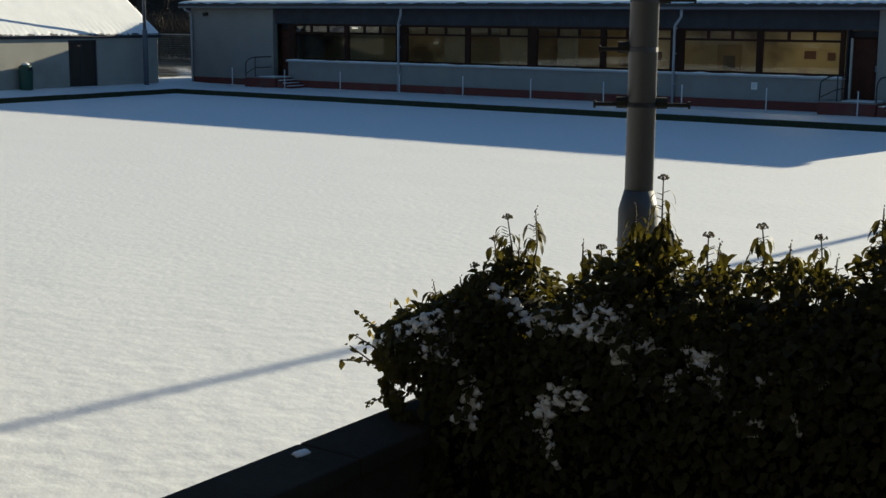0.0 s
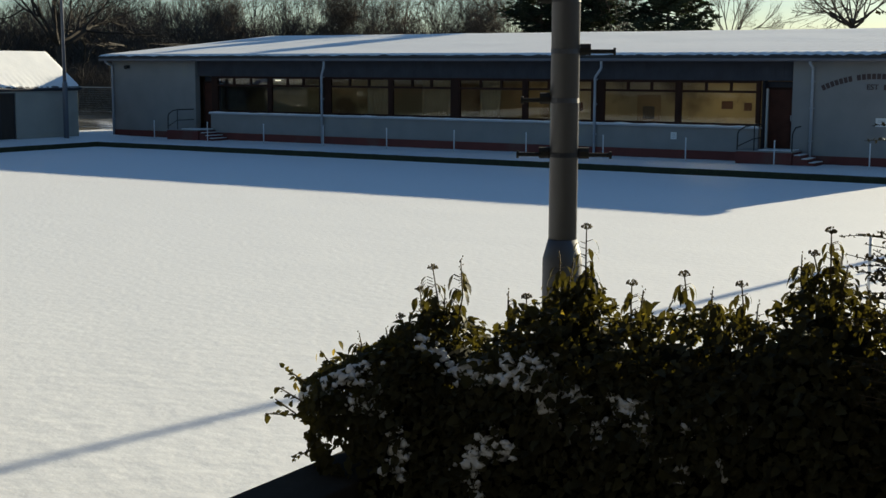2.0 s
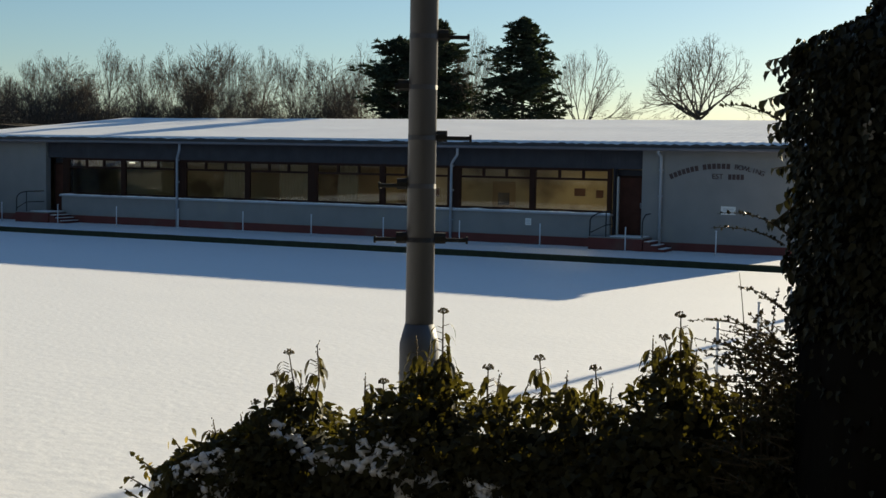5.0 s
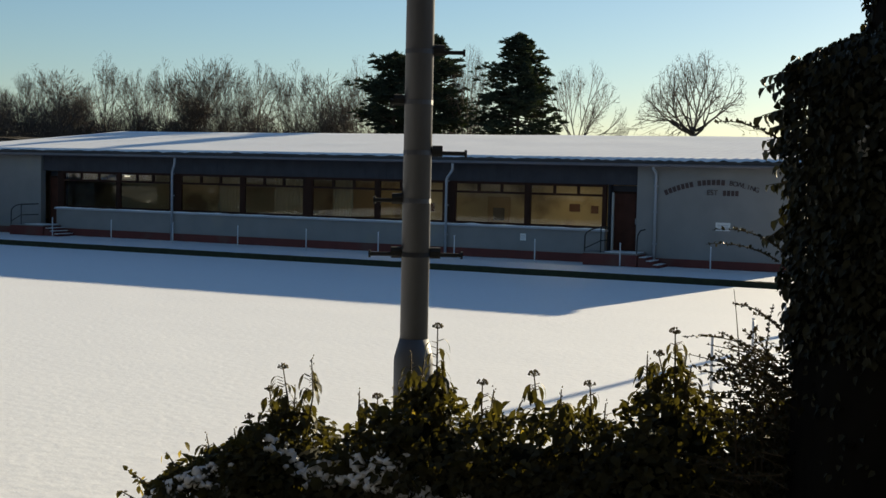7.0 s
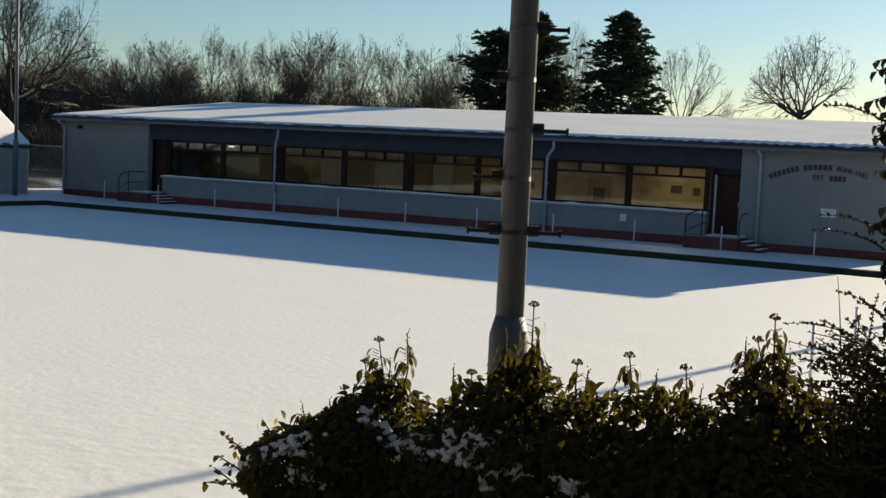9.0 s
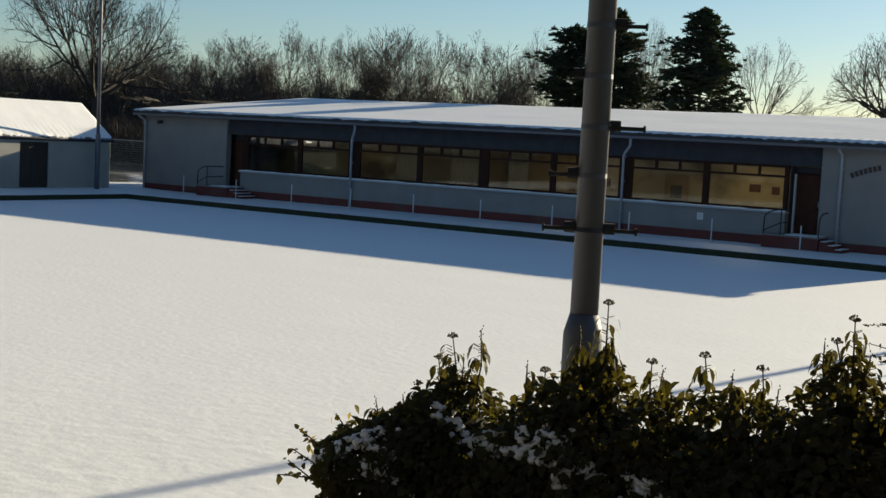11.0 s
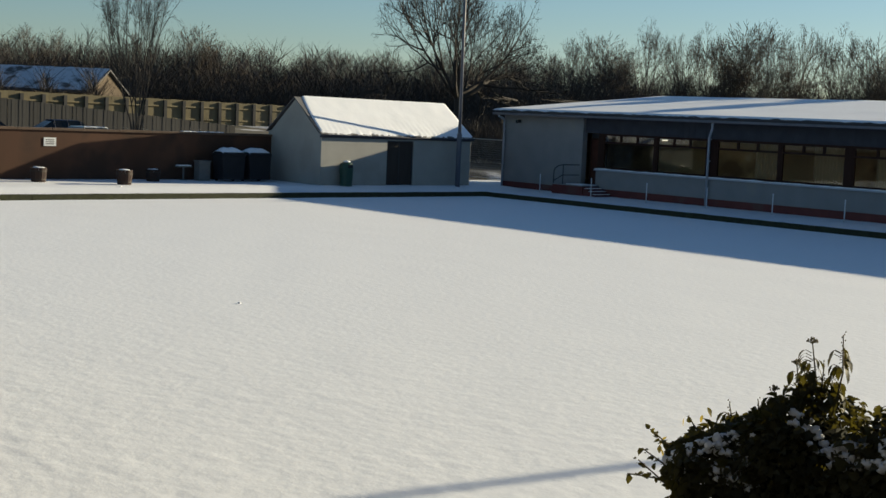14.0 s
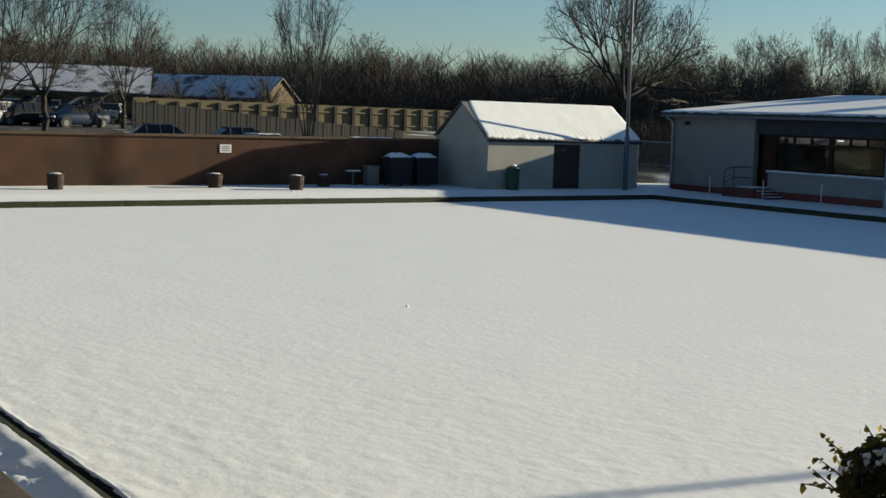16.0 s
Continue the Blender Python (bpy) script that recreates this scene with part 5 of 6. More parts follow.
for i in range(17000):
    z = r5.uniform(2.72, 4.6) if r5.random() < 0.93 else r5.uniform(1.6, 2.8)
    a = r5.uniform(1.6, 5.6)
    if z > 3.95 and r5.random() < 0.6:
        continue
    rr = clad_radius(z, a) + r5.gauss(0, 0.015)
    out = Vector((math.cos(a), math.sin(a), 0))
    p = Vector((TX, TY, z)) + out * rr
    tip = out * 0.45 + Vector((r5.gauss(0, 0.4), r5.gauss(0, 0.4), -0.8))
    ivy2.leaf(p - TB, tip, out + Vector((0, 0, 0.5)) + rv(r5) * 0.8, r5.uniform(0.018, 0.042), 0.18, r5.uniform(0.28, 0.44))
# hanging sprays at the edge of the collar
for k in range(20):
    a = r5.uniform(2.75, 3.6)
    z = r5.uniform(3.12, 3.72)
    p = Vector((TX, TY, z)) + Vector((math.cos(a), math.sin(a), 0)) * (clad_radius(z, a) - 0.02)
    e = p + Vector((-0.09 - 0.06 * r5.random(), r5.gauss(0, 0.04), -0.02 - 0.10 * r5.random()))
    st2.limb(p - TB, e - TB, 0.004, 0.002, 4)
    for j in range(7):
        q = p.lerp(e, (j + 1) / 7)
        ivy2.leaf(q - TB, Vector((r5.gauss(-0.2, 0.3), r5.gauss(0, 0.3), -0.8)), Vector((-0.4, -0.5, 0.6)), r5.uniform(0.03, 0.055), 0.18)
o = child("foliage", ivy2.mesh("foliage", IVY_OLD, True), trunk, "overlapping dark ivy leaves")
o["kind"] = "stuff"
o = child("stem", st2.mesh("stem", STEM), trunk)
o["kind"] = "stuff"
cl2 = Soup()
for cz, ca in ((3.42, 4.3), (3.62, 4.5)):
    for k in range(14):
        z, a = cz + r5.gauss(0, 0.03), ca + r5.gauss(0, 0.06)
        snow_blob(cl2, Vector((TX, TY, z)) + Vector((math.cos(a), math.sin(a), 0)) * (clad_radius(z, a) + 0.01) - TB, r5.uniform(0.004, 0.011), 0.006, r5.uniform(0.004, 0.009), r5)
o = child("snow_clump", cl2.mesh("snow_clump", SNOW_SOFT, True), trunk)
o["kind"] = "stuff"

# ---- arching small-leaved shrub between hedge and trunk ----
shrub = empty("small_leaved_shrub", -0.9, 4.62, 0, "straggly shrub with arching twigs and tiny leaves", "shrub")
SB = Vector(shrub.location)
tw, sl = Soup(), Soup()


SMALL = mat("tiny_shrub_leaf", (0.035, 0.035, 0.015), 0.5, var=0.5, scale=5, trans=0.07, trans_col=(0.12, 0.09, 0.02), rnd=0.8, island=True, bump=0)
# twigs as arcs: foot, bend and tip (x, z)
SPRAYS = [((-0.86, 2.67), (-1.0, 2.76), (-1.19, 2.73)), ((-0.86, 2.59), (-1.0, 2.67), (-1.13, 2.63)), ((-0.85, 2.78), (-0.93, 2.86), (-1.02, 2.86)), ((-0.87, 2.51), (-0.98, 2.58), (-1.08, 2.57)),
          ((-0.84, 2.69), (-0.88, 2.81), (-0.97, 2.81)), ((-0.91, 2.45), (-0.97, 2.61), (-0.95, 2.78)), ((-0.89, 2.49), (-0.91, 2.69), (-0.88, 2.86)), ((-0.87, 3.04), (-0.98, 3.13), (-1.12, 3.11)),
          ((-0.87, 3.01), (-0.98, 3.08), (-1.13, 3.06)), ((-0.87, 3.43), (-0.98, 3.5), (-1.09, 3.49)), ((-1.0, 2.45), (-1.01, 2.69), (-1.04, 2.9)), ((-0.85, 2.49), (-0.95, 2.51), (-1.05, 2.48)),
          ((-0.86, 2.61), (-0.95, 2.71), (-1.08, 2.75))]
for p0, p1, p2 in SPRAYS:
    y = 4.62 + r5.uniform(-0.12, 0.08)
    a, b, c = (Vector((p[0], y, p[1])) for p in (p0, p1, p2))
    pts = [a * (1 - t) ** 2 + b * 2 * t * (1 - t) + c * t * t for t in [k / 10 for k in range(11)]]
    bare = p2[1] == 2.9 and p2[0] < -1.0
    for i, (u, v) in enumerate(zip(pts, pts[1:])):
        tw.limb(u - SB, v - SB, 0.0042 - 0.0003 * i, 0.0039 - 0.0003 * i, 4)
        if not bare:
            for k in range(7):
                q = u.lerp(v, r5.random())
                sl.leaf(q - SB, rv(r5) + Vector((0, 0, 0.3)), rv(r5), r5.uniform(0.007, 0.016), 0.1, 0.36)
for k in range(70):
    x, z = r5.uniform(-1.02, -0.8), r5.uniform(2.15, 2.72)
    a = Vector((x, 4.62 + r5.uniform(-0.2, 0.2), z))
    e = a + Vector((r5.gauss(-0.10, 0.07), r5.gauss(0, 0.05), r5.uniform(-0.01, 0.07)))
    tw.limb(a - SB, e - SB, 0.003, 0.0015, 3)
    for j in range(16):
        sl.leaf(a.lerp(e, r5.random()) - SB, rv(r5), rv(r5), r5.uniform(0.007, 0.016), 0.1, 0.36)
for k in range(320):
    x, z = r5.uniform(-1.00, -0.77), r5.uniform(1.9, 2.67)
    a = Vector((x, 4.62 + r5.uniform(-0.2, 0.2), z))
    e = a + Vector((r5.gauss(-0.05, 0.07), r5.gauss(0, 0.05), r5.uniform(-0.03, 0.08)))
    tw.limb(a - SB, e - SB, 0.003, 0.0015, 3)
    for j in range(14):
        sl.leaf(a.lerp(e, r5.random()) - SB, rv(r5), rv(r5), r5.uniform(0.010, 0.024), 0.1, 0.36)
for k in range(4):
    x = r5.uniform(-1.0, -0.78)
    tw.limb(Vector((x, 4.65, -0.1)) - SB, Vector((x + r5.gauss(0, 0.05), 4.62, 2.5)) - SB, 0.008, 0.004, 5)
o = child("twig", tw.mesh("twig", STEM), shrub)
o["kind"] = "stuff"
o = child("leaf", sl.mesh("leaf", SMALL), shrub, "tiny oval leaves")
o["kind"] = "stuff"


# ---- tubs, bins and small things by the shed ----
TUB = mat("weathered_oak_stave", (0.032, 0.018, 0.014), 0.9, var=0.35, scale=6, stretch=(1, 1, 0.2), rnd=0.3)
HOOP = mat("dark_iron_hoop", (0.04, 0.035, 0.03), 0.6, metal=0.5, var=0.2)
BIN_BLACK = mat("black_bin_plastic", (0.010, 0.011, 0.015), 0.75, var=0.2)
BIN_GREEN = mat("green_bin_plastic", (0.013, 0.055, 0.038), 0.5, var=0.2)
BOX_PALE = mat("pale_weathered_cabinet", (0.14, 0.14, 0.135), 0.7, var=0.15, scale=4)


def tub(x, y, r, h, label):
    t = empty("barrel_planter", x, y, PATH, label, "planter", "barrel planters by the wall")
    n = 16
    for k in range(n):
        a0, a1 = 6.28319 * k / n + 0.02, 6.28319 * (k + 1) / n - 0.02
        st = bmesh.new()
        rows = []
        for z, q in ((0, 0.84), (0.35 * h, 0.92), (0.7 * h, 0.98), (h, 1.0)):
            rows.append([st.verts.new((x + r * q * c * math.cos(a), y + r * q * c * math.sin(a), PATH + z)) for a, c in ((a0, 1), (a1, 1), (a1, 0.9), (a0, 0.9))])
        for lo, hi in zip(rows, rows[1:]):
            for m in range(4):
                st.faces.new((lo[m], lo[(m + 1) % 4], hi[(m + 1) % 4], hi[m]))
        st.faces.new(rows[-1])
        part("stave", st, TUB, t)
    for z, q in ((0.16, 0.885), (0.72, 0.985)):
        part("hoop", tube(bmesh.new(), [(x, y, PATH + h * z), (x, y, PATH + h * z + 0.05)], r * q * 1.005, 20, cap=False), HOOP, t)
    sn = bmesh.new()
    tube(sn, [(x, y, PATH + h * 0.8), (x, y, PATH + h * 0.96), (x, y, PATH + h * 1.03), (x, y, PATH + h * 1.05)], [r * 0.84, r * 0.86, r * 0.6, r * 0.2], 14)
    for v in sn.verts:
        v.co.z += 0.03 * N(v.co.x * 7, v.co.y * 7)
    part("snow_cover", sn, SNOW_SOFT, t, "heap of snow on the soil", True)
    stand_by_green(t)
    return t


for x, y, r, h in ((-47.9, 15.4, 0.32, 0.58), (-48.4, 22.0, 0.32, 0.56), (-46.75, 24.8, 0.32, 0.58), (-48.8, 27.2, 0.31, 0.50)):
    tub(x, y, r, h, "round brown half-barrel planter capped with snow")


def wheel_bin(x, y, label):
    b = empty("wheeled_bin", x, y, PATH, label, "bin", "bins beside the shed")
    bd = bmesh.new()
    prism(bd, [(y - 0.50, PATH + 0.08), (y + 0.50, PATH + 0.08), (y + 0.58, PATH + 1.15), (y - 0.58, PATH + 1.15)], "x", x - 0.42, x + 0.42)
    part("body", bd, BIN_BLACK, b)
    part("lid", prism(bmesh.new(), [(y - 0.61, PATH + 1.15), (y + 0.61, PATH + 1.15), (y + 0.5, PATH + 1.27), (y - 0.5, PATH + 1.27)], "x", x - 0.46, x + 0.46), BIN_BLACK, b)
    for wy in (y - 0.42, y + 0.42):
        part("wheel", tube(bmesh.new(), [(x - 0.3, wy - 0.03, PATH + 0.08), (x - 0.3, wy + 0.03, PATH + 0.08)], 0.09, 14), BIN_BLACK, b)
    part("handle", tube(bmesh.new(), [(x + 0.47, y - 0.35, PATH + 1.12), (x + 0.50, y, PATH + 1.12), (x + 0.47, y + 0.35, PATH + 1.12)], 0.018, 8), BIN_BLACK, b)
    sn = bmesh.new()
    ys, rows = span(y - 0.56, y + 0.56, 0.09), []
    for v in ys:
        e = 1 - abs(v - y) / 0.6
        hh = 0.05 + 0.2 * min(1, e * 1.8) + 0.03 * N(v * 5, x)
        rows.append([sn.verts.new((x + d, v, PATH + 1.22 + hh * k)) for d, k in ((-0.42, 0), (-0.3, 0.8), (0, 1.0), (0.3, 0.8), (0.42, 0))])
    for p, q in zip(rows, rows[1:]):
        for m in range(4):
            sn.faces.new((p[m], p[m + 1], q[m + 1], q[m]))
    part("snow_cover", sn, SNOW_SOFT, b, "thick cap of snow on the lid", True)
    stand_by_green(b)


wheel_bin(-49.0, 31.0, "large black wheeled bin with a cap of snow")
wheel_bin(-49.0, 32.35, "large black wheeled bin with a cap of snow")
cab = empty("storage_box", -49.4, 30.0, PATH, "pale upright storage box beside the bins", "box")
part("body", boxes((-49.65, -49.2, 29.65, 30.2, PATH, PATH + 0.82), bevel=0.015), BOX_PALE, cab)
part("lid", boxes((-49.68, -49.17, 29.62, 30.23, PATH + 0.82, PATH + 0.87), bevel=0.012), BOX_PALE, cab)
part("door", boxes((-49.198, -49.185, 29.7, 30.15, PATH + 0.08, PATH + 0.76)), BOX_PALE, cab)
stand_by_green(cab)
tp = empty("bird_table", -49.6, 29.1, PATH, "small pale T-shaped stand topped with snow", "stand")
part("stem", boxes((-49.63, -49.57, 29.07, 29.13, PATH - 0.05, PATH + 0.56)), BOX_PALE, tp)
part("top", boxes((-49.75, -49.45, 28.75, 29.45, PATH + 0.56, PATH + 0.61), bevel=0.01), BOX_PALE, tp)
part("snow_cover", boxes((-49.73, -49.47, 28.78, 29.42, PATH + 0.612, PATH + 0.66), bevel=0.02), SNOW_SOFT, tp)
part("foot", boxes((-49.72, -49.48, 28.98, 29.22, PATH - 0.02, PATH + 0.03)), BOX_PALE, tp)
stand_by_green(tp)

lb = empty("litter_bin", -45.85, 35.05, PATH, "green plastic litter bin with a domed lid before the shed", "bin")
part("body", tube(bmesh.new(), [(-45.85, 35.05, PATH), (-45.85, 35.05, PATH + 0.72)], [0.27, 0.30], 20), BIN_GREEN, lb, smooth=False)
part("hood", tube(bmesh.new(), [(-45.85, 35.05, PATH + 0.72), (-45.85, 35.05, PATH + 0.78), (-45.85, 35.05, PATH + 0.98), (-45.85, 35.05, PATH + 1.06)], [0.31, 0.31, 0.27, 0.12], 20), BIN_GREEN, lb)
part("opening", boxes((-45.56, -45.54, 34.93, 35.17, PATH + 0.80, PATH + 0.92)), BIN_BLACK, lb)
part("snow_cover", tube(bmesh.new(), [(-45.85, 35.05, PATH + 1.04), (-45.85, 35.05, PATH + 1.09), (-45.85, 35.05, PATH + 1.12)], [0.17, 0.14, 0.05], 14), SNOW_SOFT, lb, smooth=True)
stand_by_green(lb)



def snow_lump(x, y, z, r, label):
    k = Soup()
    snow_blob(k, Vector((0, 0, r * 0.35)), r, r * 0.8, r * 0.42, random.Random(8))
    o = new("snow_lump", k.mesh("snow_lump", SNOW_SOFT, True))
    o.location = (x, y, z)
    tagged(o, label, "snow")


snow_lump(-18.77, 12.16, 0.0, 0.035, "small loose lump of snow lying on the green")
snow_lump(-43.11, 22.72, path_height(-43.11, 22.72), 0.05, "small loose lump of snow lying on the path")

# lamp bulkhead on the clubhouse corner
bl = empty("wall_lamp", -44.4, 44.2, 3.3, "small dark wall lamp under the clubhouse eaves", "lamp")
part("backplate", boxes((-44.5, -44.3, FY - 0.04, FY - 0.003, 3.25, 3.4)), RAIL_DARK, bl)
part("hood", tube(bmesh.new(), [(-44.4, FY - 0.04, 3.33), (-44.4, FY - 0.2, 3.3)], [0.06, 0.09], 12), RAIL_DARK, bl)

# wire fence closing the gap between shed and clubhouse
WIRE = mat("galvanised_wire", (0.28, 0.28, 0.27), 0.5, metal=0.5, var=0.15)
wf = empty("wire_fence", -47.9, 46.4, 0, "wire mesh fence between shed and clubhouse", "fence")
for x in (-50.2, -47.2, -46.0):
    part("post", tube(bmesh.new(), [(x, 46.4, -0.1), (x, 46.4, 2.4)], 0.04, 10), WIRE, wf)
part("rail", tube(bmesh.new(), [(-50.2, 46.4, 2.32), (-46.0, 46.4, 2.32)], 0.03, 8), WIRE, wf)
part("rail", tube(bmesh.new(), [(-50.2, 46.4, 0.35), (-46.0, 46.4, 0.35)], 0.018, 8), WIRE, wf)
part("brace", tube(bmesh.new(), [(-47.2, 46.4, 2.3), (-46.9, 46.3, 0.0)], 0.03, 8), WIRE, wf)
wm = Soup()
for k in range(40):
    x = -50.2 + 4.2 * k / 40
    wm.blade(Vector((x + 47.9, 0, 0.3)), Vector((x + 47.9 + 0.05, 0, 2.3)), 0.004, 0.004, Vector((1, 0, 0)))
for k in range(18):
    z = 0.35 + 0.11 * k
    wm.blade(Vector((-2.3, 0, z)), Vector((1.9, 0, z)), 0.004, 0.004, Vector((0, 0, 1)))
o = child("mesh", wm.mesh("mesh", WIRE), wf)
o["kind"] = "stuff"

# ---- car park: board fences, cars and houses ----
# the dark grey has the shade on the sloping fence put into it
PALE_GREY = mat("shade_grey_pale", (0.062, 0.060, 0.058), 0.9, var=0.3, scale=4, stretch=(1, 1, 0.2), rnd=0.5)
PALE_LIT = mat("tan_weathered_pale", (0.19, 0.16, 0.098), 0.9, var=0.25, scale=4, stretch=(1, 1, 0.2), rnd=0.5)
fb = empty("board_fence", -85, 45, 1.8, "long tan board fence with posts behind the car park", "fence")
pale_me = boxes((-0.012, 0.012, -0.235, 0.235, 0, 1.85))
pm = bpy.data.meshes.new("pale")
pale_me.to_mesh(pm)
pale_me.free()
pm.materials.append(PALE_LIT)
FB0, FB1 = (-84.45, 32.4), (-86.5, 66.0)
n = 69
for k in range(n):
    t = (k + 0.5) / n
    o = new("pale", pm)
    o.parent = fb
    o.location = (FB0[0] + (FB1[0] - FB0[0]) * t + 85, FB0[1] + (FB1[1] - FB0[1]) * t - 45, 0.24 - 0.2 * t + 0.02 * math.sin(k * 1.7))
for k in range(22):
    t = k / 21
    x, y = FB0[0] + (FB1[0] - FB0[0]) * t, FB0[1] + (FB1[1] - FB0[1]) * t
    part("post", boxes((x + 0.02, x + 0.22, y - 0.12, y + 0.12, 1.5, 3.72)), PALE_GREY, fb)
for z in (2.35, 3.25):
    part("rail", prism(bmesh.new(), [(FB0[0] + 0.02, FB0[1]), (FB0[0] + 0.11, FB0[1]), (FB1[0] + 0.11, FB1[1]), (FB1[0] + 0.02, FB1[1])], "z", z, z + 0.1), PALE_LIT, fb)
fa = empty("board_fence", -70, 35, 1.2, "board fence coloured grey for shade, sloping down beside the car park", "fence")
ga = boxes((-0.012, 0.012, -0.10, 0.10, 0, 1.75))
gm = bpy.data.meshes.new("pale")
ga.to_mesh(gm)
ga.free()
gm.materials.append(PALE_GREY)
for k in range(84):
    y = 26.9 + 0.213 * k
    o = new("pale", gm)
    o.parent = fa
    o.location = (0.012 * math.sin(k * 2.1), y - 35, 3.56 - 0.0735 * (y - 26.9) - 1.75 - 1.2 + 0.015 * math.sin(k * 3.7))
for dz in (0.5, 1.4):
    part("rail", prism(bmesh.new(), [(26.8, 1.81 + dz), (44.7, 0.49 + dz), (44.7, 0.57 + dz), (26.8, 1.89 + dz)], "x", -70.09, -70.02), PALE_GREY, fa)


ASPHALT = mat("wet_car_park_asphalt", (0.035, 0.034, 0.034), 0.8, var=0.3, scale=0.5, bump=0.3, bscale=20, stain=(0.45, 0.46, 0.48), stain_scale=0.5, stain_at=0.66)
setting("car_park", sheet(span(-106, -56, 1.0), span(14, 40, 1.0), lambda x, y: ground_height(x, y) + 0.06), ASPHALT, "dark wet car park surface with slushy snow", "car park")


def car_paint(name, col):
    return mat(name, col, 0.5, metal=0.0, var=0.05, scale=1, bump=0, spec=0.18)


TYRE = mat("tyre_rubber", (0.02, 0.02, 0.02), 0.8, var=0.2)
CARGLASS = mat("car_window_glass", (0.015, 0.018, 0.02), 0.2, var=0.05, bump=0, spec=0.4)
HUB = mat("wheel_rim", (0.14, 0.14, 0.145), 0.4, metal=0.6, var=0.1)
LAMPG = mat("headlamp_glass", (0.6, 0.6, 0.6), 0.15, var=0.05, bump=0)


def car(x, y, turn, paint, label, size=1.0, snow=False):
    c = empty("car", 0, 0, 0, label, "car", "cars in the car park")
    bd = bmesh.new()
    # body lofted over five levels, drawn in towards the sills and the waist
    rings = []
    for z, nose, tail, w in ((0.22, -1.98, 1.95, 0.76), (0.40, -2.12, 2.08, 0.84), (0.62, -2.15, 2.12, 0.87), (0.80, -2.05, 2.08, 0.85), (0.94, -1.15, 1.85, 0.78)):
        out = []
        for k in range(20):
            an = 6.28319 * k / 20
            cx, cy = math.cos(an), math.sin(an)
            ex = math.copysign(abs(cx) ** 0.45, cx)
            ey = math.copysign(abs(cy) ** 0.35, cy)
            out.append(bd.verts.new(((tail + nose) / 2 + (tail - nose) / 2 * ex, w * ey, z + 0.03 * (1 - abs(cy)) * (z > 0.7))))
        rings.append(out)
    for lo, hi in zip(rings, rings[1:]):
        for k in range(20):
            bd.faces.new((lo[k], lo[(k + 1) % 20], hi[(k + 1) % 20], hi[k]))
    bd.faces.new(rings[-1])
    bd.faces.new(rings[0][::-1])
    body = part("body", bd, paint, c, smooth=True)
    for px in (-1.35, 1.3):
        for s in (-1, 1):
            part("wheel_arch", tube(bmesh.new(), [(px, s * 0.60, 0.33), (px, s * 0.865, 0.33)], 0.37, 16), TYRE, c)
    part("bumper", boxes((-2.19, -2.08, -0.7, 0.7, 0.36, 0.50), bevel=0.03), TYRE, c)
    part("bumper", boxes((2.05, 2.16, -0.7, 0.7, 0.36, 0.50), bevel=0.03), TYRE, c)
    cb = bmesh.new()
    lo = [(-1.10, 0.93), (-0.42, 1.38), (-0.2, 1.43), (0.95, 1.45), (1.25, 1.36), (1.78, 0.94)]
    va = [[cb.verts.new((px, s * (0.77 if z < 1.2 else 0.60), z)) for px, z in lo] for s in (-1, 1)]
    cb.faces.new(va[0])
    cb.faces.new(va[1][::-1])
    for k in range(6):
        cb.faces.new((va[0][k], va[1][k], va[1][(k + 1) % 6], va[0][(k + 1) % 6]))
    bmesh.ops.recalc_face_normals(cb, faces=cb.faces)
    part("cabin", cb, CARGLASS, c, "dark car windows")
    part("roof", boxes((-0.30, 1.05, -0.61, 0.61, 1.42, 1.475), bevel=0.025), SNOW_SOFT if snow else paint, c)
    for px in (-0.25, 0.45, 1.1):
        for s in (-1, 1):
            part("pillar", tube(bmesh.new(), [(px, s * 0.775, 0.95), (px - 0.05 + 0.05 * (px > 1), s * 0.61, 1.44)], 0.03, 6), paint, c)
    for px in (-1.35, 1.3):
        for s in (-1, 1):
            w = part("wheel", tube(bmesh.new(), [(px, s * 0.70, 0.31), (px, s * 0.87, 0.31)], 0.31, 20), TYRE, c)
            part("rim", tube(bmesh.new(), [(px, s * 0.86, 0.31), (px, s * 0.88, 0.31)], 0.19, 14), HUB, w)
    for s in (-1, 1):
        part("headlight", boxes((-2.17, -2.05, s * 0.62 - 0.16, s * 0.62 + 0.16, 0.62, 0.76), bevel=0.02), LAMPG, c)
    c.matrix_basis = pose(x, y, ground_height(x, y), 0, 0, turn)
    c.scale = (size, size, size)
    return c


SILVER, BLUE, DARK, WHITE, TEAL = (car_paint(n, c) for n, c in (("silver_car_paint", (0.075, 0.085, 0.075)), ("blue_car_paint", (0.012, 0.028, 0.07)), ("dark_car_paint", (0.02, 0.02, 0.025)), ("white_car_paint", (0.42, 0.42, 0.42)), ("pale_blue_car_paint", (0.06, 0.10, 0.16))))
car(*at_dir(73.0, 104), 112, SILVER, "silver hatchback parked in the car park")
car(*at_dir(71.0, 97), 84, DARK, "dark saloon parked under bare trees")
car(*at_dir(71.3, 84), 106, BLUE, "dark blue car parked behind the wall")
car(*at_dir(73.5, 85), 104, DARK, "dark car parked behind the wall")
car(*at_dir(69.9, 92), 150, WHITE, "white car parked among bare trees", 0.9)
car(*at_dir(68.3, 70), 76, TEAL, "pale blue car whose roof shows over the wall")
car(*at_dir(64.9, 71), 84, BLUE, "blue car whose roof shows over the wall")
car(*at_dir(63.3, 68.0), 280, WHITE, "white car with snow on its roof behind the wall", 1.0, True)
car(*at_dir(74.7, 84), 120, WHITE, "white car parked at the end of the row")


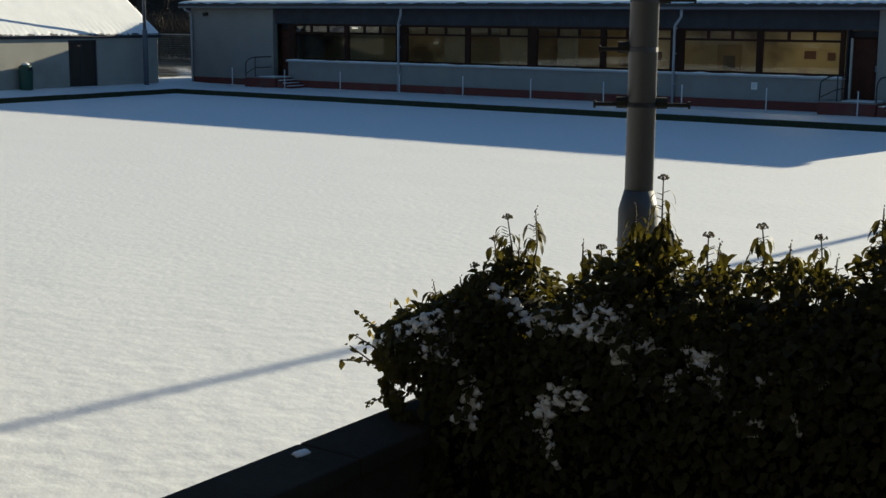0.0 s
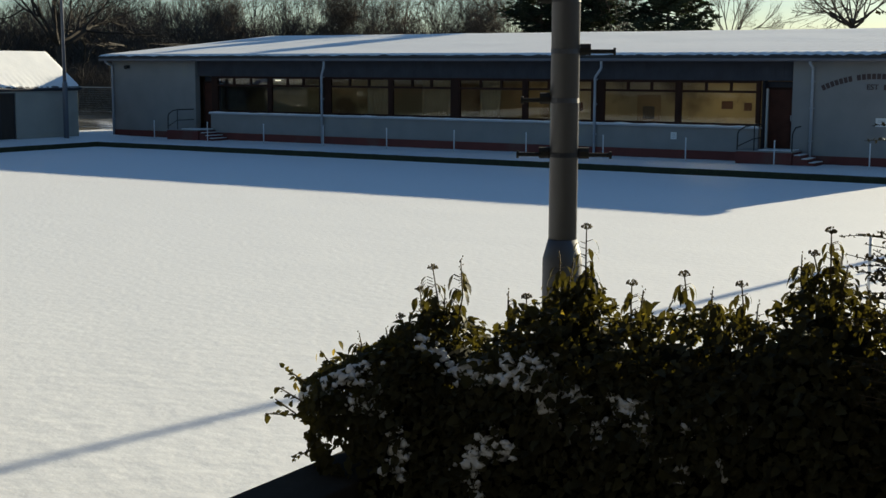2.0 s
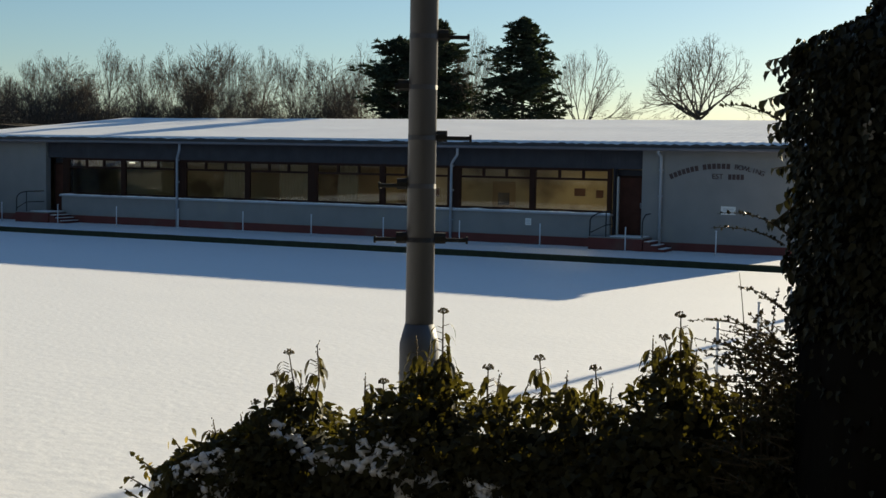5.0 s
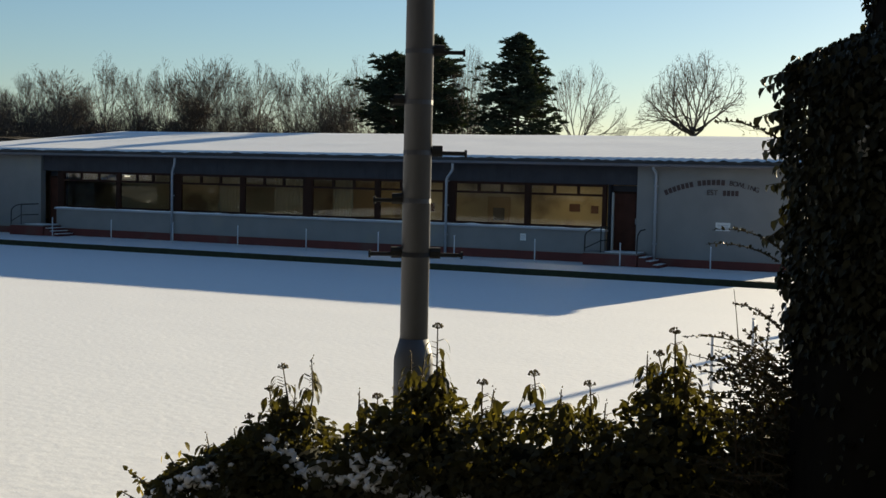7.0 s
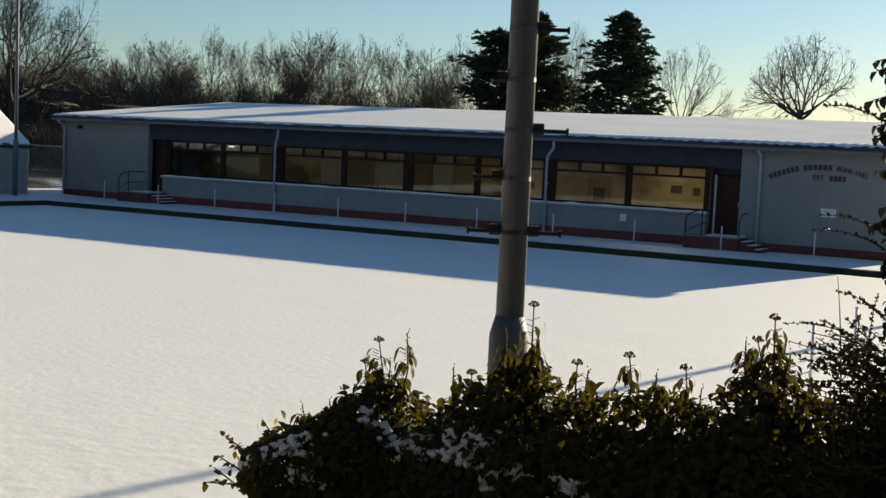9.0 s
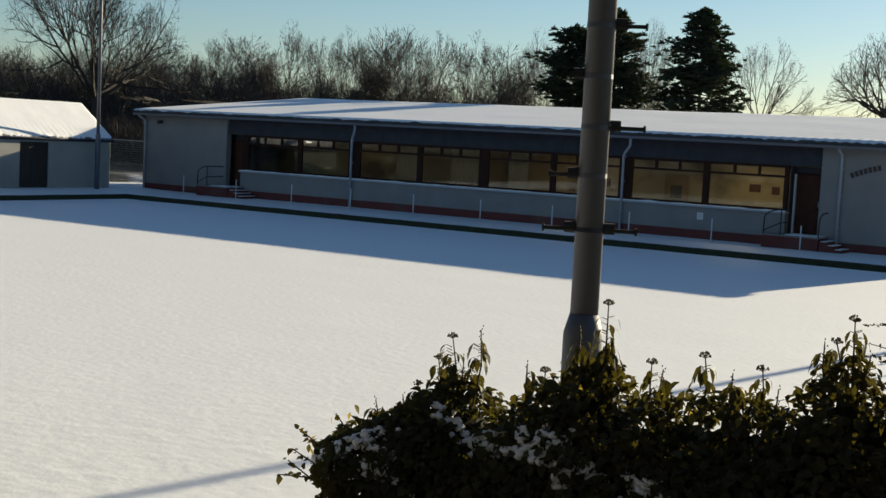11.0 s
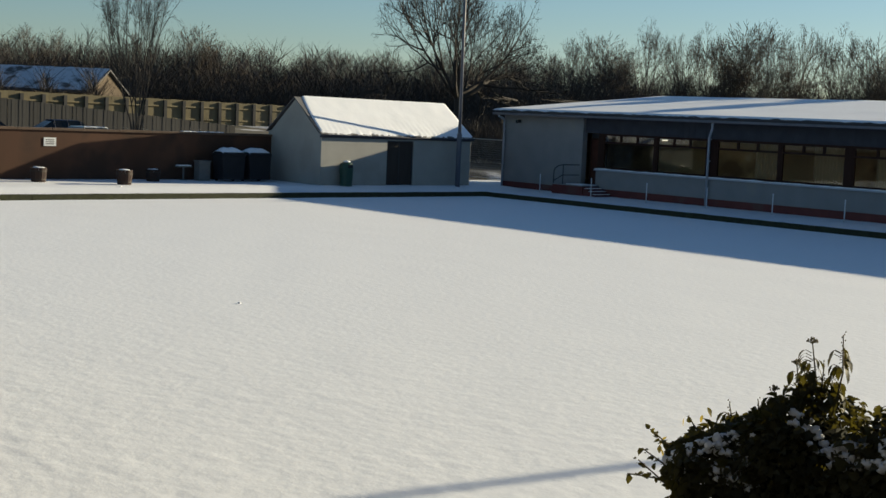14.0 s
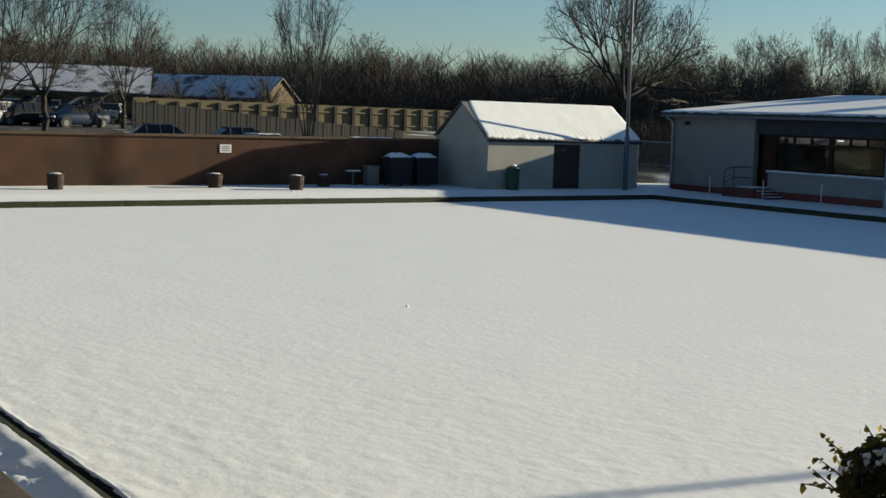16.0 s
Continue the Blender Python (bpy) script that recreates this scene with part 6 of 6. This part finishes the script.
SNOW_THIN = mat("thin_roof_snow", (0.58, 0.59, 0.62), 0.7, var=0.15, scale=1, bump=0.3, bscale=8, dist=0.02, stain=(0.10, 0.085, 0.075), stain_scale=0.9, stain_at=0.57)


def house(x, y, turn, length, depth, eave, ridge, wall_m, label):
    h = empty("house", 0, 0, 0, label, "house")
    part("wall", boxes((-length / 2, length / 2, -depth / 2, depth / 2, -1, eave)), wall_m, h)
    for s in (-1, 1):
        part("gable", prism(bmesh.new(), [(-depth / 2, eave), (depth / 2, eave), (0, ridge - 0.06)], "x", s * (length / 2 - 0.15) - 0.15, s * (length / 2 - 0.15) + 0.15), wall_m, h)
    rf = bmesh.new()
    for s in (-1, 1):
        prism(rf, [(s * (depth / 2 + 0.4), eave - 0.15), (0, ridge), (0, ridge + 0.1), (s * (depth / 2 + 0.4), eave - 0.03)], "x", -length / 2 - 0.3, length / 2 + 0.3)
    part("roof", rf, TILE_RED, h)
    for s in (-1, 1):
        sn = bmesh.new()
        xs, us, rows = span(-length / 2 - 0.25, length / 2 + 0.25, 0.8), span(0, 1, 0.12), []
        for v in xs:
            rows.append([sn.verts.new((v, s * (depth / 2 + 0.36) * (1 - u), eave + 0.02 + (ridge - eave + 0.12) * u + 0.05 * (1 + N(v, u * 4, s))) ) for u in us])
        for p, q in zip(rows, rows[1:]):
            for m in range(len(us) - 1):
                sn.faces.new((p[m], p[m + 1], q[m + 1], q[m]))
        bmesh.ops.recalc_face_normals(sn, faces=sn.faces)
        part("roof_snow", sn, SNOW_THIN, h, "patchy snow on the roof", True)
    for k in range(int(length / 3)):
        xx = -length / 2 + 1.5 + 3 * k
        w = part("window", boxes((xx - 0.6, xx + 0.6, -depth / 2 - 0.03, -depth / 2 - 0.004, eave - 1.7, eave - 0.6)), WHITE_POST, h)
        part("pane", boxes((xx - 0.5, xx + 0.5, -depth / 2 - 0.04, -depth / 2 - 0.031, eave - 1.6, eave - 0.7)), CARGLASS, w)
    h.matrix_basis = pose(x, y, ground_height(x, y), 0, 0, turn)
    return h


BRICK_TAN = mat("tan_brick_far", (0.09, 0.065, 0.042), 0.9, var=0.15, scale=2)
house(*at_dir(65.5, 108), 38, 11.0, 6.4, 1.8, 3.45, BRICK_TAN, "low tan brick house with a snowy roof in shade")
house(*at_dir(71.4, 108), 66, 11.5, 8, 1.8, 3.8, BRICK_TAN, "long low house with a snow-covered roof among trees")
